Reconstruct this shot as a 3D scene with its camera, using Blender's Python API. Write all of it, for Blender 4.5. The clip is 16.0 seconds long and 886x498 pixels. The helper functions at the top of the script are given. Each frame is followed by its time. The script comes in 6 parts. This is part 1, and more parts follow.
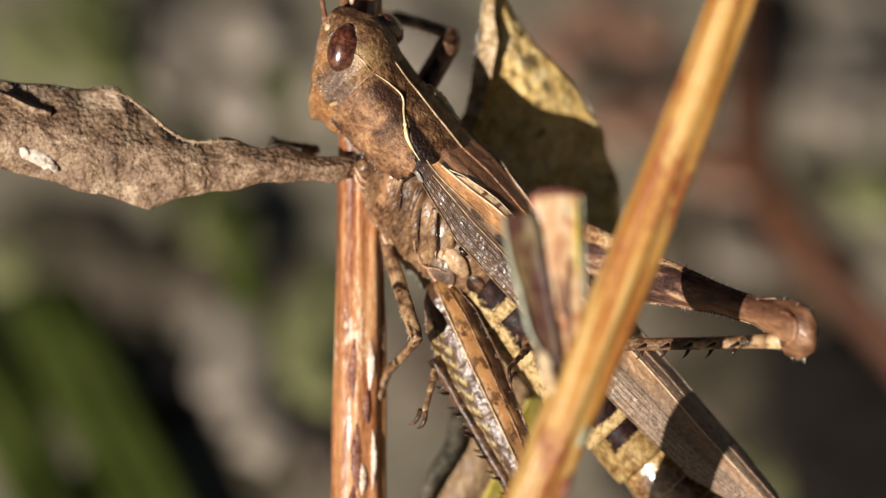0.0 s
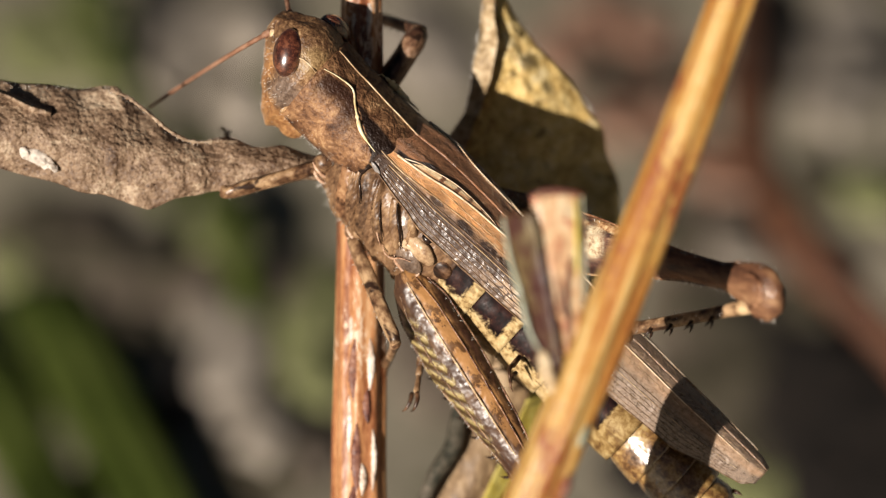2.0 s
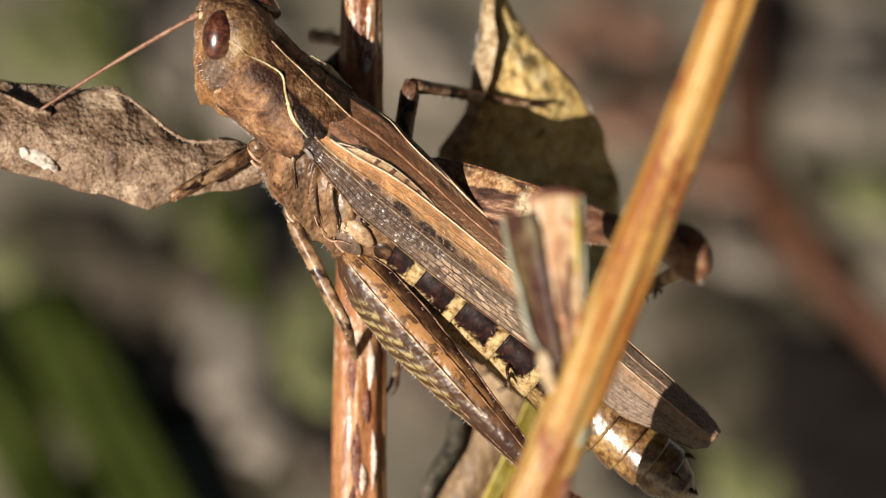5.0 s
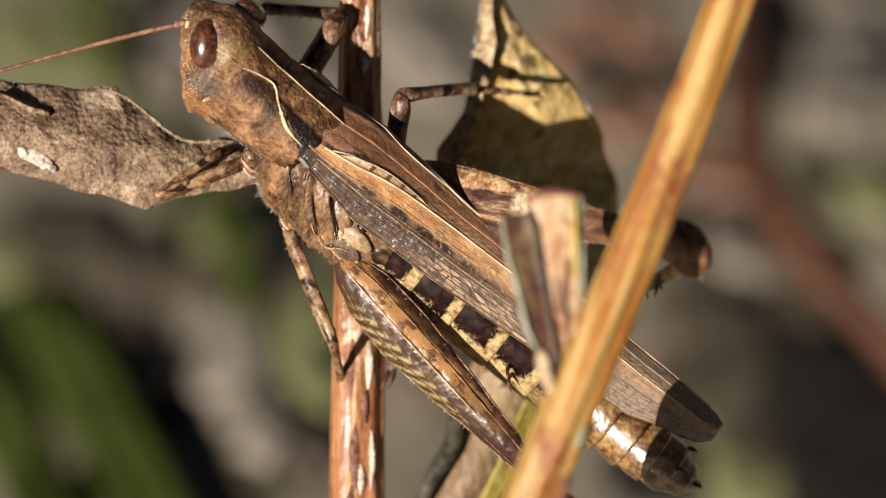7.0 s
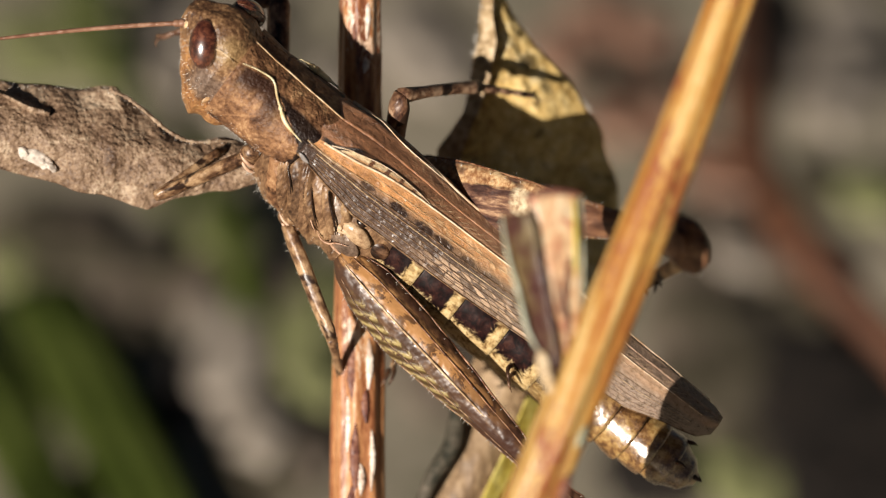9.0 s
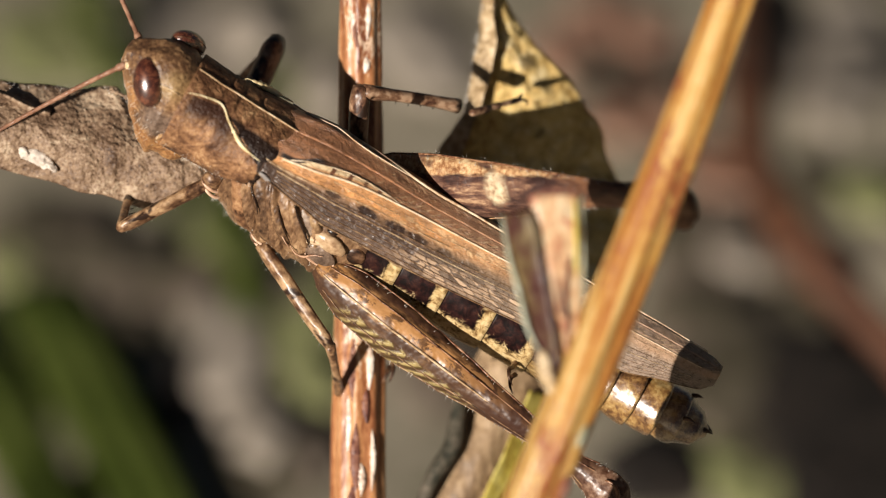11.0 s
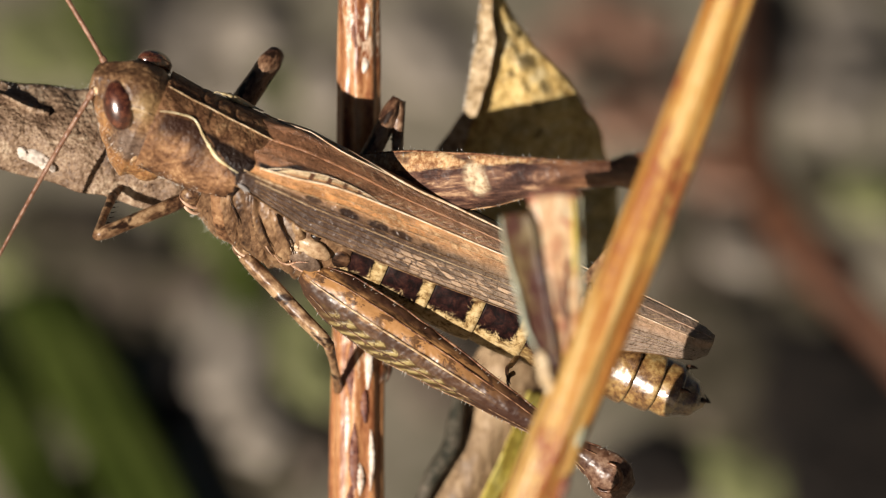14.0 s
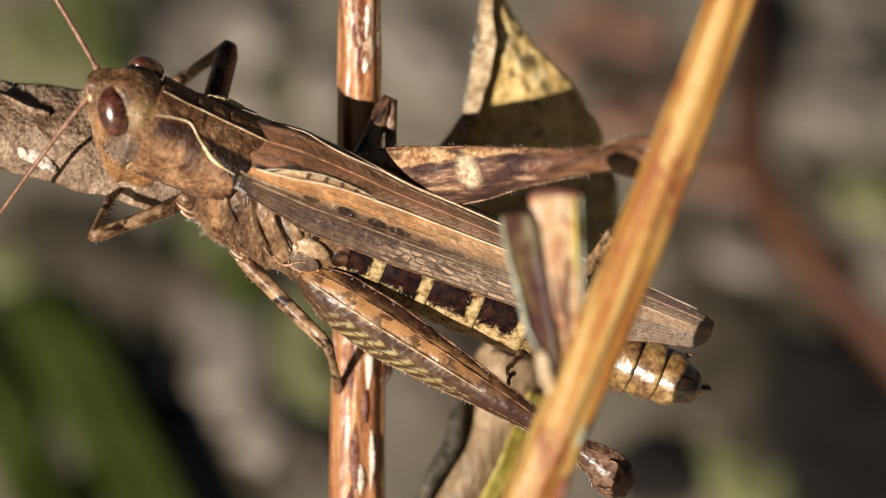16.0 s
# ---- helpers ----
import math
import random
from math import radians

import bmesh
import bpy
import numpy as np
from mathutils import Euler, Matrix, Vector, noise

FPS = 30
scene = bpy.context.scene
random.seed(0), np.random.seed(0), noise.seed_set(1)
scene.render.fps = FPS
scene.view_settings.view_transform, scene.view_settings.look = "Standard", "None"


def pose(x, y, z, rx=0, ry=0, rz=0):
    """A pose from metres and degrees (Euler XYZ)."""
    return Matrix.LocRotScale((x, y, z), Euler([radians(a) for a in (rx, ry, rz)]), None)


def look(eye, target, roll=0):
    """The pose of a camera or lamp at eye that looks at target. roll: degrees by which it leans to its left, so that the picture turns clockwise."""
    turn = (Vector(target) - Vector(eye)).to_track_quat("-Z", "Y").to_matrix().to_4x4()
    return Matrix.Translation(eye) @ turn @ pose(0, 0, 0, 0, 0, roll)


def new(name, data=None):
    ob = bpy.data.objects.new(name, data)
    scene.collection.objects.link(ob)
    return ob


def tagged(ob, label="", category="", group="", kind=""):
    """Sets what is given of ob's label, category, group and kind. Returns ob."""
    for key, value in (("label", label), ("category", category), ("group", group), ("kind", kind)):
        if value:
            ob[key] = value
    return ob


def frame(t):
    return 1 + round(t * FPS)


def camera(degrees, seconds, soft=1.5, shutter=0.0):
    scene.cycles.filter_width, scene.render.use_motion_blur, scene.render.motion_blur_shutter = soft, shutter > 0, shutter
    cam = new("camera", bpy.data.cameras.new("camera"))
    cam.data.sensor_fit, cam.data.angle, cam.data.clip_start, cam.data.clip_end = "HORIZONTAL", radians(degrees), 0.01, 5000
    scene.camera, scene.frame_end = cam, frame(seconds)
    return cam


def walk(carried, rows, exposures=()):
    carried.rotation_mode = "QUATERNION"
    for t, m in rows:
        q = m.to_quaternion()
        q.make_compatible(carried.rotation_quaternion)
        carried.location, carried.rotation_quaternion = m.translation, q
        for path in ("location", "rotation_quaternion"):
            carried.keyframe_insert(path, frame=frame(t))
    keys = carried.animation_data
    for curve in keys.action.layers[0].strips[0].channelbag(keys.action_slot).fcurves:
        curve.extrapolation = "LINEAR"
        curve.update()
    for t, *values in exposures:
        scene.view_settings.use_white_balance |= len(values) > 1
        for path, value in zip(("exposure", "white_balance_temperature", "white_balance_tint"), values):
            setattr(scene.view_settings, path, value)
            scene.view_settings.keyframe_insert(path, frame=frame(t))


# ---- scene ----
cam = camera(12.0, 16.0, soft=1.1)
# ---- camera ----
HOME = look((0, -0.1039, 0.1872), (0, 0, 0.1), 0)
cam.data.dof.use_dof = True
cam.data.dof.focus_distance = 0.1368
cam.data.dof.aperture_fstop = 33.0


def pan(right):
    return HOME @ pose(0, 0, 0, 0, -right, 0)


walk(cam, [(0, pan(0)), (4.0, pan(0)), (6.5, pan(0.004)), (7.0, pan(0.023)), (9.0, pan(0.019)), (11.5, pan(0.011)),
           (12.0, pan(0.015)), (13.5, pan(0.023)), (14.0, pan(0.030)), (15.0, pan(0.027)), (16.0, pan(0.023))])

# ---- light: low autumn sun from behind and to the left, clear sky ----
SUN_WAY = Vector((0.62, 0.959, -0.413)).normalized()  # the way the light travels
world = bpy.data.worlds.new("sky")
scene.world = world
world.use_nodes = True
sky = world.node_tree.nodes.new("ShaderNodeTexSky")
sky.sky_type = "NISHITA"
sky.sun_disc = False
sky.sun_elevation = math.asin(-SUN_WAY.z)
sky.sun_rotation = math.atan2(-SUN_WAY.x, -SUN_WAY.y)
world.node_tree.links.new(sky.outputs[0], world.node_tree.nodes["Background"].inputs[0])
world.node_tree.nodes["Background"].inputs[1].default_value = 0.0105
sun = new("sun", bpy.data.lights.new("sun", "SUN"))
sun.data.energy, sun.data.angle, sun.data.color = 5.2, radians(0.55), (1.0, 0.892, 0.785)
sun.matrix_world = look(-SUN_WAY, (0, 0, 0))
scene.view_settings.exposure = 0.36

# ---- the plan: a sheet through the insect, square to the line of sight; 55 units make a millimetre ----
VIEW = Matrix.LocRotScale((0, 0, 0.1), HOME.to_quaternion(), None)
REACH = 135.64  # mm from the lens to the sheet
MM = 0.001
EARTH = 0.055  # height of the ground, m


def on(a, b, d=0.0):
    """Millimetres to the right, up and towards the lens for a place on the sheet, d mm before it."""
    k = 1 - d / REACH
    return Vector(((a - 784) / 55 * k, (441 - b) / 55 * k, d))


def world_of(v):
    return VIEW @ (Vector(v) * MM)


def ground_under(a, b, up=0.0):
    """The place up mm over the ground that lies behind the sheet's (a, b)."""
    eye, far = HOME.translation, world_of(on(a, b))
    k = (eye.z - EARTH - up * MM) / (eye.z - far.z)
    return eye + (far - eye) * k


# ---- materials ----
def shader(name):
    m = bpy.data.materials.new(name)
    m.use_nodes = True
    t = m.node_tree
    return m, t, t.nodes["Principled BSDF"]


def node(t, kind, **values):
    n = t.nodes.new("ShaderNode" + kind)
    for k, v in values.items():
        n.inputs[k].default_value = v
    return n


def mm_coords(t, stretch=(1, 1, 1), uv=False):
    c, m = node(t, "TexCoord"), node(t, "Mapping")
    s = 1.0 if uv else 1000.0
    m.inputs["Scale"].default_value = tuple(s * k for k in stretch)
    t.links.new(c.outputs["UV" if uv else "Object"], m.inputs["Vector"])
    return m.outputs[0]


def ramp(t, source, stops, sharp=False):
    r = node(t, "ValToRGB")
    if sharp:
        r.color_ramp.interpolation = "EASE"
    e = r.color_ramp.elements
    while len(e) < len(stops):
        e.new(0.5)
    for k, (p, c) in zip(e, stops):
        k.position, k.color = p, (*c, 1)
    t.links.new(source, r.inputs[0])
    return r.outputs[0]


def blend(t, a, b, fac, how="MIX"):
    n = t.nodes.new("ShaderNodeMix")
    n.data_type, n.blend_type = "RGBA", how
    for sock, v in ((n.inputs[6], a), (n.inputs[7], b), (n.inputs[0], fac)):
        if hasattr(v, "links"):
            t.links.new(v, sock)
        elif isinstance(v, tuple):
            sock.default_value = (*v, 1)
        else:
            sock.default_value = v
    return n.outputs[2]


def calc(t, how, a, b=0.0, c=0.0):
    n = t.nodes.new("ShaderNodeMath")
    n.operation = how
    for sock, v in zip(n.inputs, (a, b, c)):
        if hasattr(v, "links"):
            t.links.new(v, sock)
        else:
            sock.default_value = v
    return n.outputs[0]


def grain(t, vec, scale, detail=4.0, rough=0.6, warp=0.0):
    n = node(t, "TexNoise", Scale=scale, Detail=detail, Roughness=rough, Distortion=warp)
    t.links.new(vec, n.inputs["Vector"])
    return n.outputs["Fac"]


def span(t, v, lo, hi):
    n = t.nodes.new("ShaderNodeMapRange")
    n.interpolation_type = "SMOOTHSTEP"
    t.links.new(v, n.inputs[0])
    n.inputs[1].default_value, n.inputs[2].default_value = lo, hi
    return n.outputs[0]


def finish(t, bsdf, colour, rough=0.5, height=None, bump=0.02, strength=0.6, gloss_noise=None, spec=0.5):
    t.links.new(colour, bsdf.inputs["Base Color"])
    bsdf.inputs["Specular IOR Level"].default_value = spec
    if gloss_noise is not None:
        r = calc(t, "MULTIPLY_ADD", gloss_noise, 0.5, rough - 0.25)
        t.links.new(r, bsdf.inputs["Roughness"])
    else:
        bsdf.inputs["Roughness"].default_value = rough
    if height is not None:
        b = node(t, "Bump", Strength=strength, Distance=bump * MM)
        t.links.new(height, b.inputs["Height"])
        t.links.new(b.outputs[0], bsdf.inputs["Normal"])


def mottled(name, stops, size=1.2, stretch=(1, 1, 1), rough=0.5, bump=0.06, spots=None, fine=4.5, strength=1.0, spec=0.35, contrast=2.0, pitted=0.55):
    """A surface mottled at two scales (cells a millimetre), with fine relief; spots: (colour, size, threshold)."""
    m, t, bsdf = shader(name)
    v = mm_coords(t, stretch)
    big, small = grain(t, v, size, 5, 0.65, 0.4), grain(t, v, fine, 4, 0.7)
    mix = calc(t, "MULTIPLY_ADD", small, 0.45, calc(t, "MULTIPLY", big, 0.62))
    mix = calc(t, "MULTIPLY_ADD", mix, contrast, 0.535 - 0.535 * contrast)
    col = ramp(t, mix, stops)
    pits = node(t, "TexVoronoi", Scale=fine * 0.8)
    t.links.new(v, pits.inputs["Vector"])
    col = blend(t, col, blend(t, col, (0.25, 0.2, 0.17), 1.0, "MULTIPLY"), calc(t, "MULTIPLY", span(t, pits.outputs["Distance"], 0.30, 0.12), pitted))
    if spots:
        s = grain(t, v, spots[1], 3, 0.6, 0.8)
        col = blend(t, col, spots[0], span(t, s, spots[2], spots[2] + 0.09))
    finish(t, bsdf, col, rough, grain(t, v, fine * 0.75, 1.2, 0.5), bump, strength, small, spec)
    return m


BROWN = [(0.22, (0.032, 0.013, 0.007)), (0.42, (0.135, 0.064, 0.031)), (0.60, (0.285, 0.15, 0.072)), (0.85, (0.55, 0.35, 0.18))]
cuticle = mottled("brown cuticle", BROWN, 1.1, rough=0.34, spots=((0.04, 0.016, 0.008), 0.8, 0.60), contrast=1.6, spec=0.5)
leg_cuticle = mottled("banded leg cuticle", [(0.32, (0.03, 0.014, 0.008)), (0.45, (0.11, 0.056, 0.029)), (0.58, (0.23, 0.135, 0.07)), (0.76, (0.44, 0.29, 0.16))], 1.3, (0.7, 1, 1), 0.36, spots=((0.025, 0.012, 0.007), 1.1, 0.60))
# Far legs: a darker copy of the leg colour holds the body's shade.
shaded_leg = mottled("brown leg cuticle with painted shade", [(0.32, (0.03, 0.013, 0.009)), (0.45, (0.095, 0.045, 0.026)), (0.58, (0.20, 0.11, 0.062)), (0.75, (0.38, 0.25, 0.16))], 1.4, (0.7, 1, 1), 0.38, spots=((0.02, 0.010, 0.006), 1.1, 0.58))
dark_cuticle = mottled("dark leg cuticle", [(0.35, (0.015, 0.008, 0.005)), (0.5, (0.055, 0.026, 0.014)), (0.7, (0.16, 0.085, 0.045))], 1.4, (0.7, 1, 1), 0.38)
pale_cuticle = mottled("pale cuticle", [(0.3, (0.16, 0.09, 0.042)), (0.5, (0.42, 0.27, 0.14)), (0.7, (0.62, 0.45, 0.26))], 1.6, rough=0.4)
cream = mottled("cream ridge", [(0.3, (0.50, 0.36, 0.17)), (0.55, (0.80, 0.68, 0.40)), (0.7, (0.86, 0.78, 0.55))], 2.0, rough=0.4, bump=0.015)
hair = mottled("pale hair", [(0.3, (0.5, 0.46, 0.4)), (0.7, (0.8, 0.78, 0.72))], 2.0, rough=0.35)
grey_scale = mottled("grey wing scale", [(0.3, (0.16, 0.14, 0.13)), (0.7, (0.42, 0.40, 0.38))], 2.0, rough=0.3)
thorax_mat = mottled("thorax cuticle", [(0.25, (0.03, 0.015, 0.009)), (0.43, (0.10, 0.054, 0.028)), (0.58, (0.20, 0.115, 0.058)), (0.82, (0.48, 0.33, 0.18))], 0.9, (1, 1, 0.6), rough=0.44, bump=0.08, spots=((0.36, 0.23, 0.12), 0.9, 0.64), contrast=1.9, spec=0.35, pitted=0.45, fine=6.0)
plate_mat = mottled("reddish thorax plate", [(0.25, (0.04, 0.019, 0.010)), (0.43, (0.12, 0.064, 0.033)), (0.60, (0.24, 0.14, 0.072)), (0.85, (0.44, 0.29, 0.16))], 1.0, (1, 1, 0.5), rough=0.40, bump=0.07, contrast=1.8, spec=0.38, pitted=0.45, fine=6.0)
flange_mat = mottled("creamy flange", [(0.3, (0.22, 0.13, 0.07)), (0.5, (0.42, 0.28, 0.16)), (0.75, (0.60, 0.45, 0.29))], 1.0, rough=0.33, pitted=0.15)
feeler_mat = mottled("reddish feeler", [(0.3, (0.10, 0.045, 0.026)), (0.5, (0.22, 0.11, 0.066)), (0.75, (0.34, 0.20, 0.13))], 1.2, rough=0.4, pitted=0.2, contrast=1.3)
hip_mat = mottled("purplish hip plate", [(0.3, (0.075, 0.048, 0.034)), (0.5, (0.17, 0.115, 0.08)), (0.75, (0.34, 0.25, 0.18))], 1.2, rough=0.36, spec=0.5, pitted=0.2)
rose_rim = mottled("rosy pale joint rim", [(0.3, (0.24, 0.12, 0.07)), (0.5, (0.50, 0.31, 0.20)), (0.75, (0.66, 0.48, 0.36))], 1.6, rough=0.35, pitted=0.2)
spine_black = mottled("black spine", [(0.3, (0.008, 0.005, 0.004)), (0.7, (0.04, 0.02, 0.012))], 2.0, rough=0.3)


def make_eye():
    m, t, bsdf = shader("compound eye")
    v = mm_coords(t)
    vor = node(t, "TexVoronoi", Scale=34.0)
    t.links.new(v, vor.inputs["Vector"])
    n = grain(t, v, 4.5, 4, 0.7)
    col = ramp(t, n, [(0.36, (0.022, 0.006, 0.004)), (0.5, (0.075, 0.022, 0.012)), (0.64, (0.17, 0.06, 0.03))])
    finish(t, bsdf, col, 0.2, vor.outputs["Distance"], 0.004, 0.35)
    bsdf.inputs["Coat Weight"].default_value = 1.0
    bsdf.inputs["Coat Roughness"].default_value = 0.24
    bsdf.inputs["Coat IOR"].default_value = 1.75
    return m


eye_red = make_eye()


def make_tergite(name="banded abdomen ring", reach_back=0.90, stops=((0.36, (0.16, 0.09, 0.035)), (0.48, (0.45, 0.32, 0.145)), (0.64, (0.62, 0.48, 0.26)))):
    """Cream abdomen rings, each with a black patch in front on the flank; UV: along the ring, round it."""
    m, t, bsdf = shader(name)
    v = mm_coords(t)
    uv = node(t, "TexCoord").outputs["UV"]
    sep = node(t, "SeparateXYZ")
    t.links.new(uv, sep.inputs[0])
    n1, n2 = grain(t, v, 3.5, 4, 0.7, 0.5), grain(t, v, 11.0, 3, 0.6)
    pale = ramp(t, n1, stops)
    line = span(t, grain(t, mm_coords(t, (1.2, 1.2, 6.0)), 1.0, 2, 0.5), 0.60, 0.66)
    pale = blend(t, pale, (0.10, 0.05, 0.02), calc(t, "MULTIPLY", line, 0.6))
    edge = calc(t, "MULTIPLY_ADD", n1, 0.24, sep.outputs[0])
    along = span(t, edge, reach_back + 0.03, reach_back - 0.04)
    up = span(t, calc(t, "MULTIPLY_ADD", n1, 0.10, sep.outputs[1]), 0.31, 0.28)
    col = blend(t, pale, ramp(t, n1, [(0.4, (0.006, 0.003, 0.003)), (0.55, (0.022, 0.008, 0.007)), (0.7, (0.05, 0.018, 0.012))]), calc(t, "MULTIPLY", along, up))
    finish(t, bsdf, col, 0.42, grain(t, v, 3.0, 1.0, 0.5), 0.03, 0.7, n2, 0.08)
    return m


tergite_mat = make_tergite()
last_band = make_tergite("olive-brown abdomen ring", 0.52, ((0.32, (0.10, 0.05, 0.018)), (0.48, (0.24, 0.15, 0.055)), (0.66, (0.42, 0.31, 0.14))))
tail_mat = mottled("glossy tail ring", [(0.25, (0.05, 0.020, 0.007)), (0.45, (0.18, 0.088, 0.028)), (0.62, (0.36, 0.215, 0.07)), (0.85, (0.56, 0.42, 0.19))], 1.8, rough=0.27, bump=0.05, strength=0.8, spec=1.0, pitted=0.15, spots=((0.09, 0.04, 0.015), 2.4, 0.63))
tail_bsdf = tail_mat.node_tree.nodes["Principled BSDF"]
tail_bump = next(k for k in tail_mat.node_tree.nodes if k.type == "BUMP")
tail_mat.node_tree.links.new(tail_bump.outputs[0], tail_bsdf.inputs["Coat Normal"])
tail_bsdf.inputs["Coat Weight"].default_value = 1.0
tail_bsdf.inputs["Coat Roughness"].default_value = 0.33
tail_bsdf.inputs["Coat IOR"].default_value = 1.8


def make_wing():
    """Forewing: UV x along it, y from the back's midline to the lower edge."""
    m, t, bsdf = shader("veined forewing")
    uvn = node(t, "TexCoord").outputs["UV"]
    sep = node(t, "SeparateXYZ")
    t.links.new(uvn, sep.inputs[0])
    v = mm_coords(t, (0.35, 1, 1))
    vf = mm_coords(t)
    n, f = grain(t, v, 2.6, 6, 0.78, 0.3), grain(t, vf, 6.0, 3, 0.7)
    across = calc(t, "MULTIPLY_ADD", calc(t, "SUBTRACT", n, 0.5), 0.07, sep.outputs[1])
    u, y = sep.outputs[0], sep.outputs[1]
    low_side = calc(t, "MULTIPLY_ADD", span(t, u, 0.24, 0.04), 0.15, 0.333)
    shifted = calc(t, "SUBTRACT", across, calc(t, "MULTIPLY", calc(t, "SUBTRACT", low_side, 0.333), span(t, y, 0.72, 0.45)))
    bands = ramp(t, shifted, [(0.0, (0.38, 0.185, 0.095)), (0.30, (0.33, 0.16, 0.08)), (0.345, (0.58, 0.31, 0.14)),
                             (0.50, (0.53, 0.265, 0.105)), (0.57, (0.29, 0.175, 0.10)), (0.63, (0.10, 0.06, 0.04)),
                             (0.70, (0.065, 0.040, 0.030)), (0.88, (0.085, 0.055, 0.042)), (1.0, (0.13, 0.085, 0.06))])
    tone = ramp(t, n, [(0.32, (0.42, 0.38, 0.35)), (0.5, (0.95, 0.93, 0.9)), (0.68, (1.55, 1.48, 1.38))])
    col = blend(t, bands, tone, 1.0, "MULTIPLY")
    # a pale lens-shaped cell with dark dots behind the root, a black line over its start
    top = calc(t, "SUBTRACT", low_side, calc(t, "MULTIPLY", calc(t, "MULTIPLY", span(t, u, 0.045, 0.10), span(t, u, 0.28, 0.19)), 0.135))
    over, under = calc(t, "SUBTRACT", y, top), calc(t, "SUBTRACT", low_side, y)
    cell_in = calc(t, "MULTIPLY", calc(t, "MULTIPLY", span(t, over, -0.003, 0.006), span(t, under, -0.003, 0.006)), calc(t, "MULTIPLY", span(t, u, 0.05, 0.07), span(t, u, 0.28, 0.265)))
    dots = span(t, calc(t, "SINE", calc(t, "MULTIPLY_ADD", u, 185.0, calc(t, "MULTIPLY", n, 5.0))), 0.45, 0.85)
    dots = calc(t, "MULTIPLY", dots, calc(t, "MULTIPLY", span(t, over, 0.006, 0.012), calc(t, "MULTIPLY", span(t, under, 0.006, 0.014), span(t, u, 0.09, 0.12))))
    col = blend(t, col, blend(t, blend(t, (0.74, 0.58, 0.35), (0.48, 0.26, 0.12), span(t, calc(t, "DIVIDE", over, calc(t, "ADD", calc(t, "ADD", over, under), 0.004)), 0.35, 0.65)), (0.12, 0.05, 0.026), dots), calc(t, "MULTIPLY", cell_in, 0.9))
    black = calc(t, "MULTIPLY", calc(t, "MULTIPLY", span(t, over, 0.004, -0.006), span(t, over, -0.095, -0.055)), calc(t, "MULTIPLY", span(t, u, 0.01, 0.03), span(t, u, 0.17, 0.09)))
    col = blend(t, col, (0.012, 0.008, 0.007), black)
    # dark blotches along the band, fading backwards
    row = None
    for c, long, tall, deep in ((0.15, 0.019, 0.040, 0.85), (0.226, 0.026, 0.052, 1.0), (0.288, 0.027, 0.056, 1.0), (0.338, 0.023, 0.050, 0.95), (0.398, 0.018, 0.045, 0.65), (0.455, 0.022, 0.04, 0.55)):
        du = calc(t, "MULTIPLY", calc(t, "SUBTRACT", u, c), 1 / long)
        dv = calc(t, "MULTIPLY", calc(t, "SUBTRACT", across, 0.592), 1 / tall)
        r2 = calc(t, "ADD", calc(t, "MULTIPLY", du, du), calc(t, "MULTIPLY", dv, dv))
        one = calc(t, "MULTIPLY", span(t, calc(t, "MULTIPLY_ADD", calc(t, "SUBTRACT", f, 0.5), 1.5, r2), 1.15, 0.6), deep)
        row = one if row is None else calc(t, "MAXIMUM", row, one)
    col = blend(t, col, (0.026, 0.013, 0.009), row)
    col = blend(t, col, ramp(t, f, [(0.36, (0.07, 0.045, 0.034)), (0.46, (0.25, 0.175, 0.135)), (0.62, (0.40, 0.29, 0.23))]), calc(t, "MULTIPLY", span(t, u, 0.52, 0.72), 0.6))
    # cells between the cross veins
    cell = mm_coords(t, (26, 30, 1), uv=True)
    vor = node(t, "TexVoronoi", Scale=2.1)
    vor.feature = "DISTANCE_TO_EDGE"
    t.links.new(cell, vor.inputs["Vector"])
    web = span(t, vor.outputs["Distance"], 0.0, 0.10)
    far = span(t, sep.outputs[0], 0.30, 0.62)
    col = blend(t, col, blend(t, col, (0.50, 0.40, 0.29), 0.30), calc(t, "MULTIPLY", far, web))
    col = blend(t, blend(t, col, (0.08, 0.045, 0.028), 0.25), col, web)
    thread = calc(t, "MULTIPLY", span(t, vor.outputs["Distance"], 0.10, 0.02), calc(t, "MULTIPLY", span(t, u, 0.18, 0.30), span(t, y, 0.62, 0.52)))
    col = blend(t, col, (0.50, 0.33, 0.20), calc(t, "MULTIPLY", thread, 0.55))
    comb = node(t, "CombineXYZ")
    t.links.new(calc(t, "MULTIPLY_ADD", u, 44.0, calc(t, "MULTIPLY_ADD", y, -9.0, calc(t, "MULTIPLY", n, 1.2))), comb.inputs[0])
    t.links.new(calc(t, "MULTIPLY_ADD", y, 15.0, calc(t, "MULTIPLY", n, 0.8)), comb.inputs[1])
    edge, rand = node(t, "TexVoronoi", Scale=1.0), node(t, "TexVoronoi", Scale=1.0)
    edge.feature = "DISTANCE_TO_EDGE"
    for k in (edge, rand):
        k.voronoi_dimensions = "2D"
        t.links.new(comb.outputs[0], k.inputs["Vector"])
    pick = node(t, "SeparateColor")
    t.links.new(rand.outputs["Color"], pick.inputs[0])
    cells = calc(t, "MULTIPLY", span(t, edge.outputs["Distance"], 0.04, 0.14), span(t, pick.outputs[0], 0.15, 0.75))
    low = calc(t, "MULTIPLY", calc(t, "MULTIPLY", span(t, across, 0.68, 0.78), span(t, across, 1.0, 0.94)), calc(t, "MULTIPLY", span(t, u, 0.26, 0.40), span(t, u, 0.70, 0.56)))
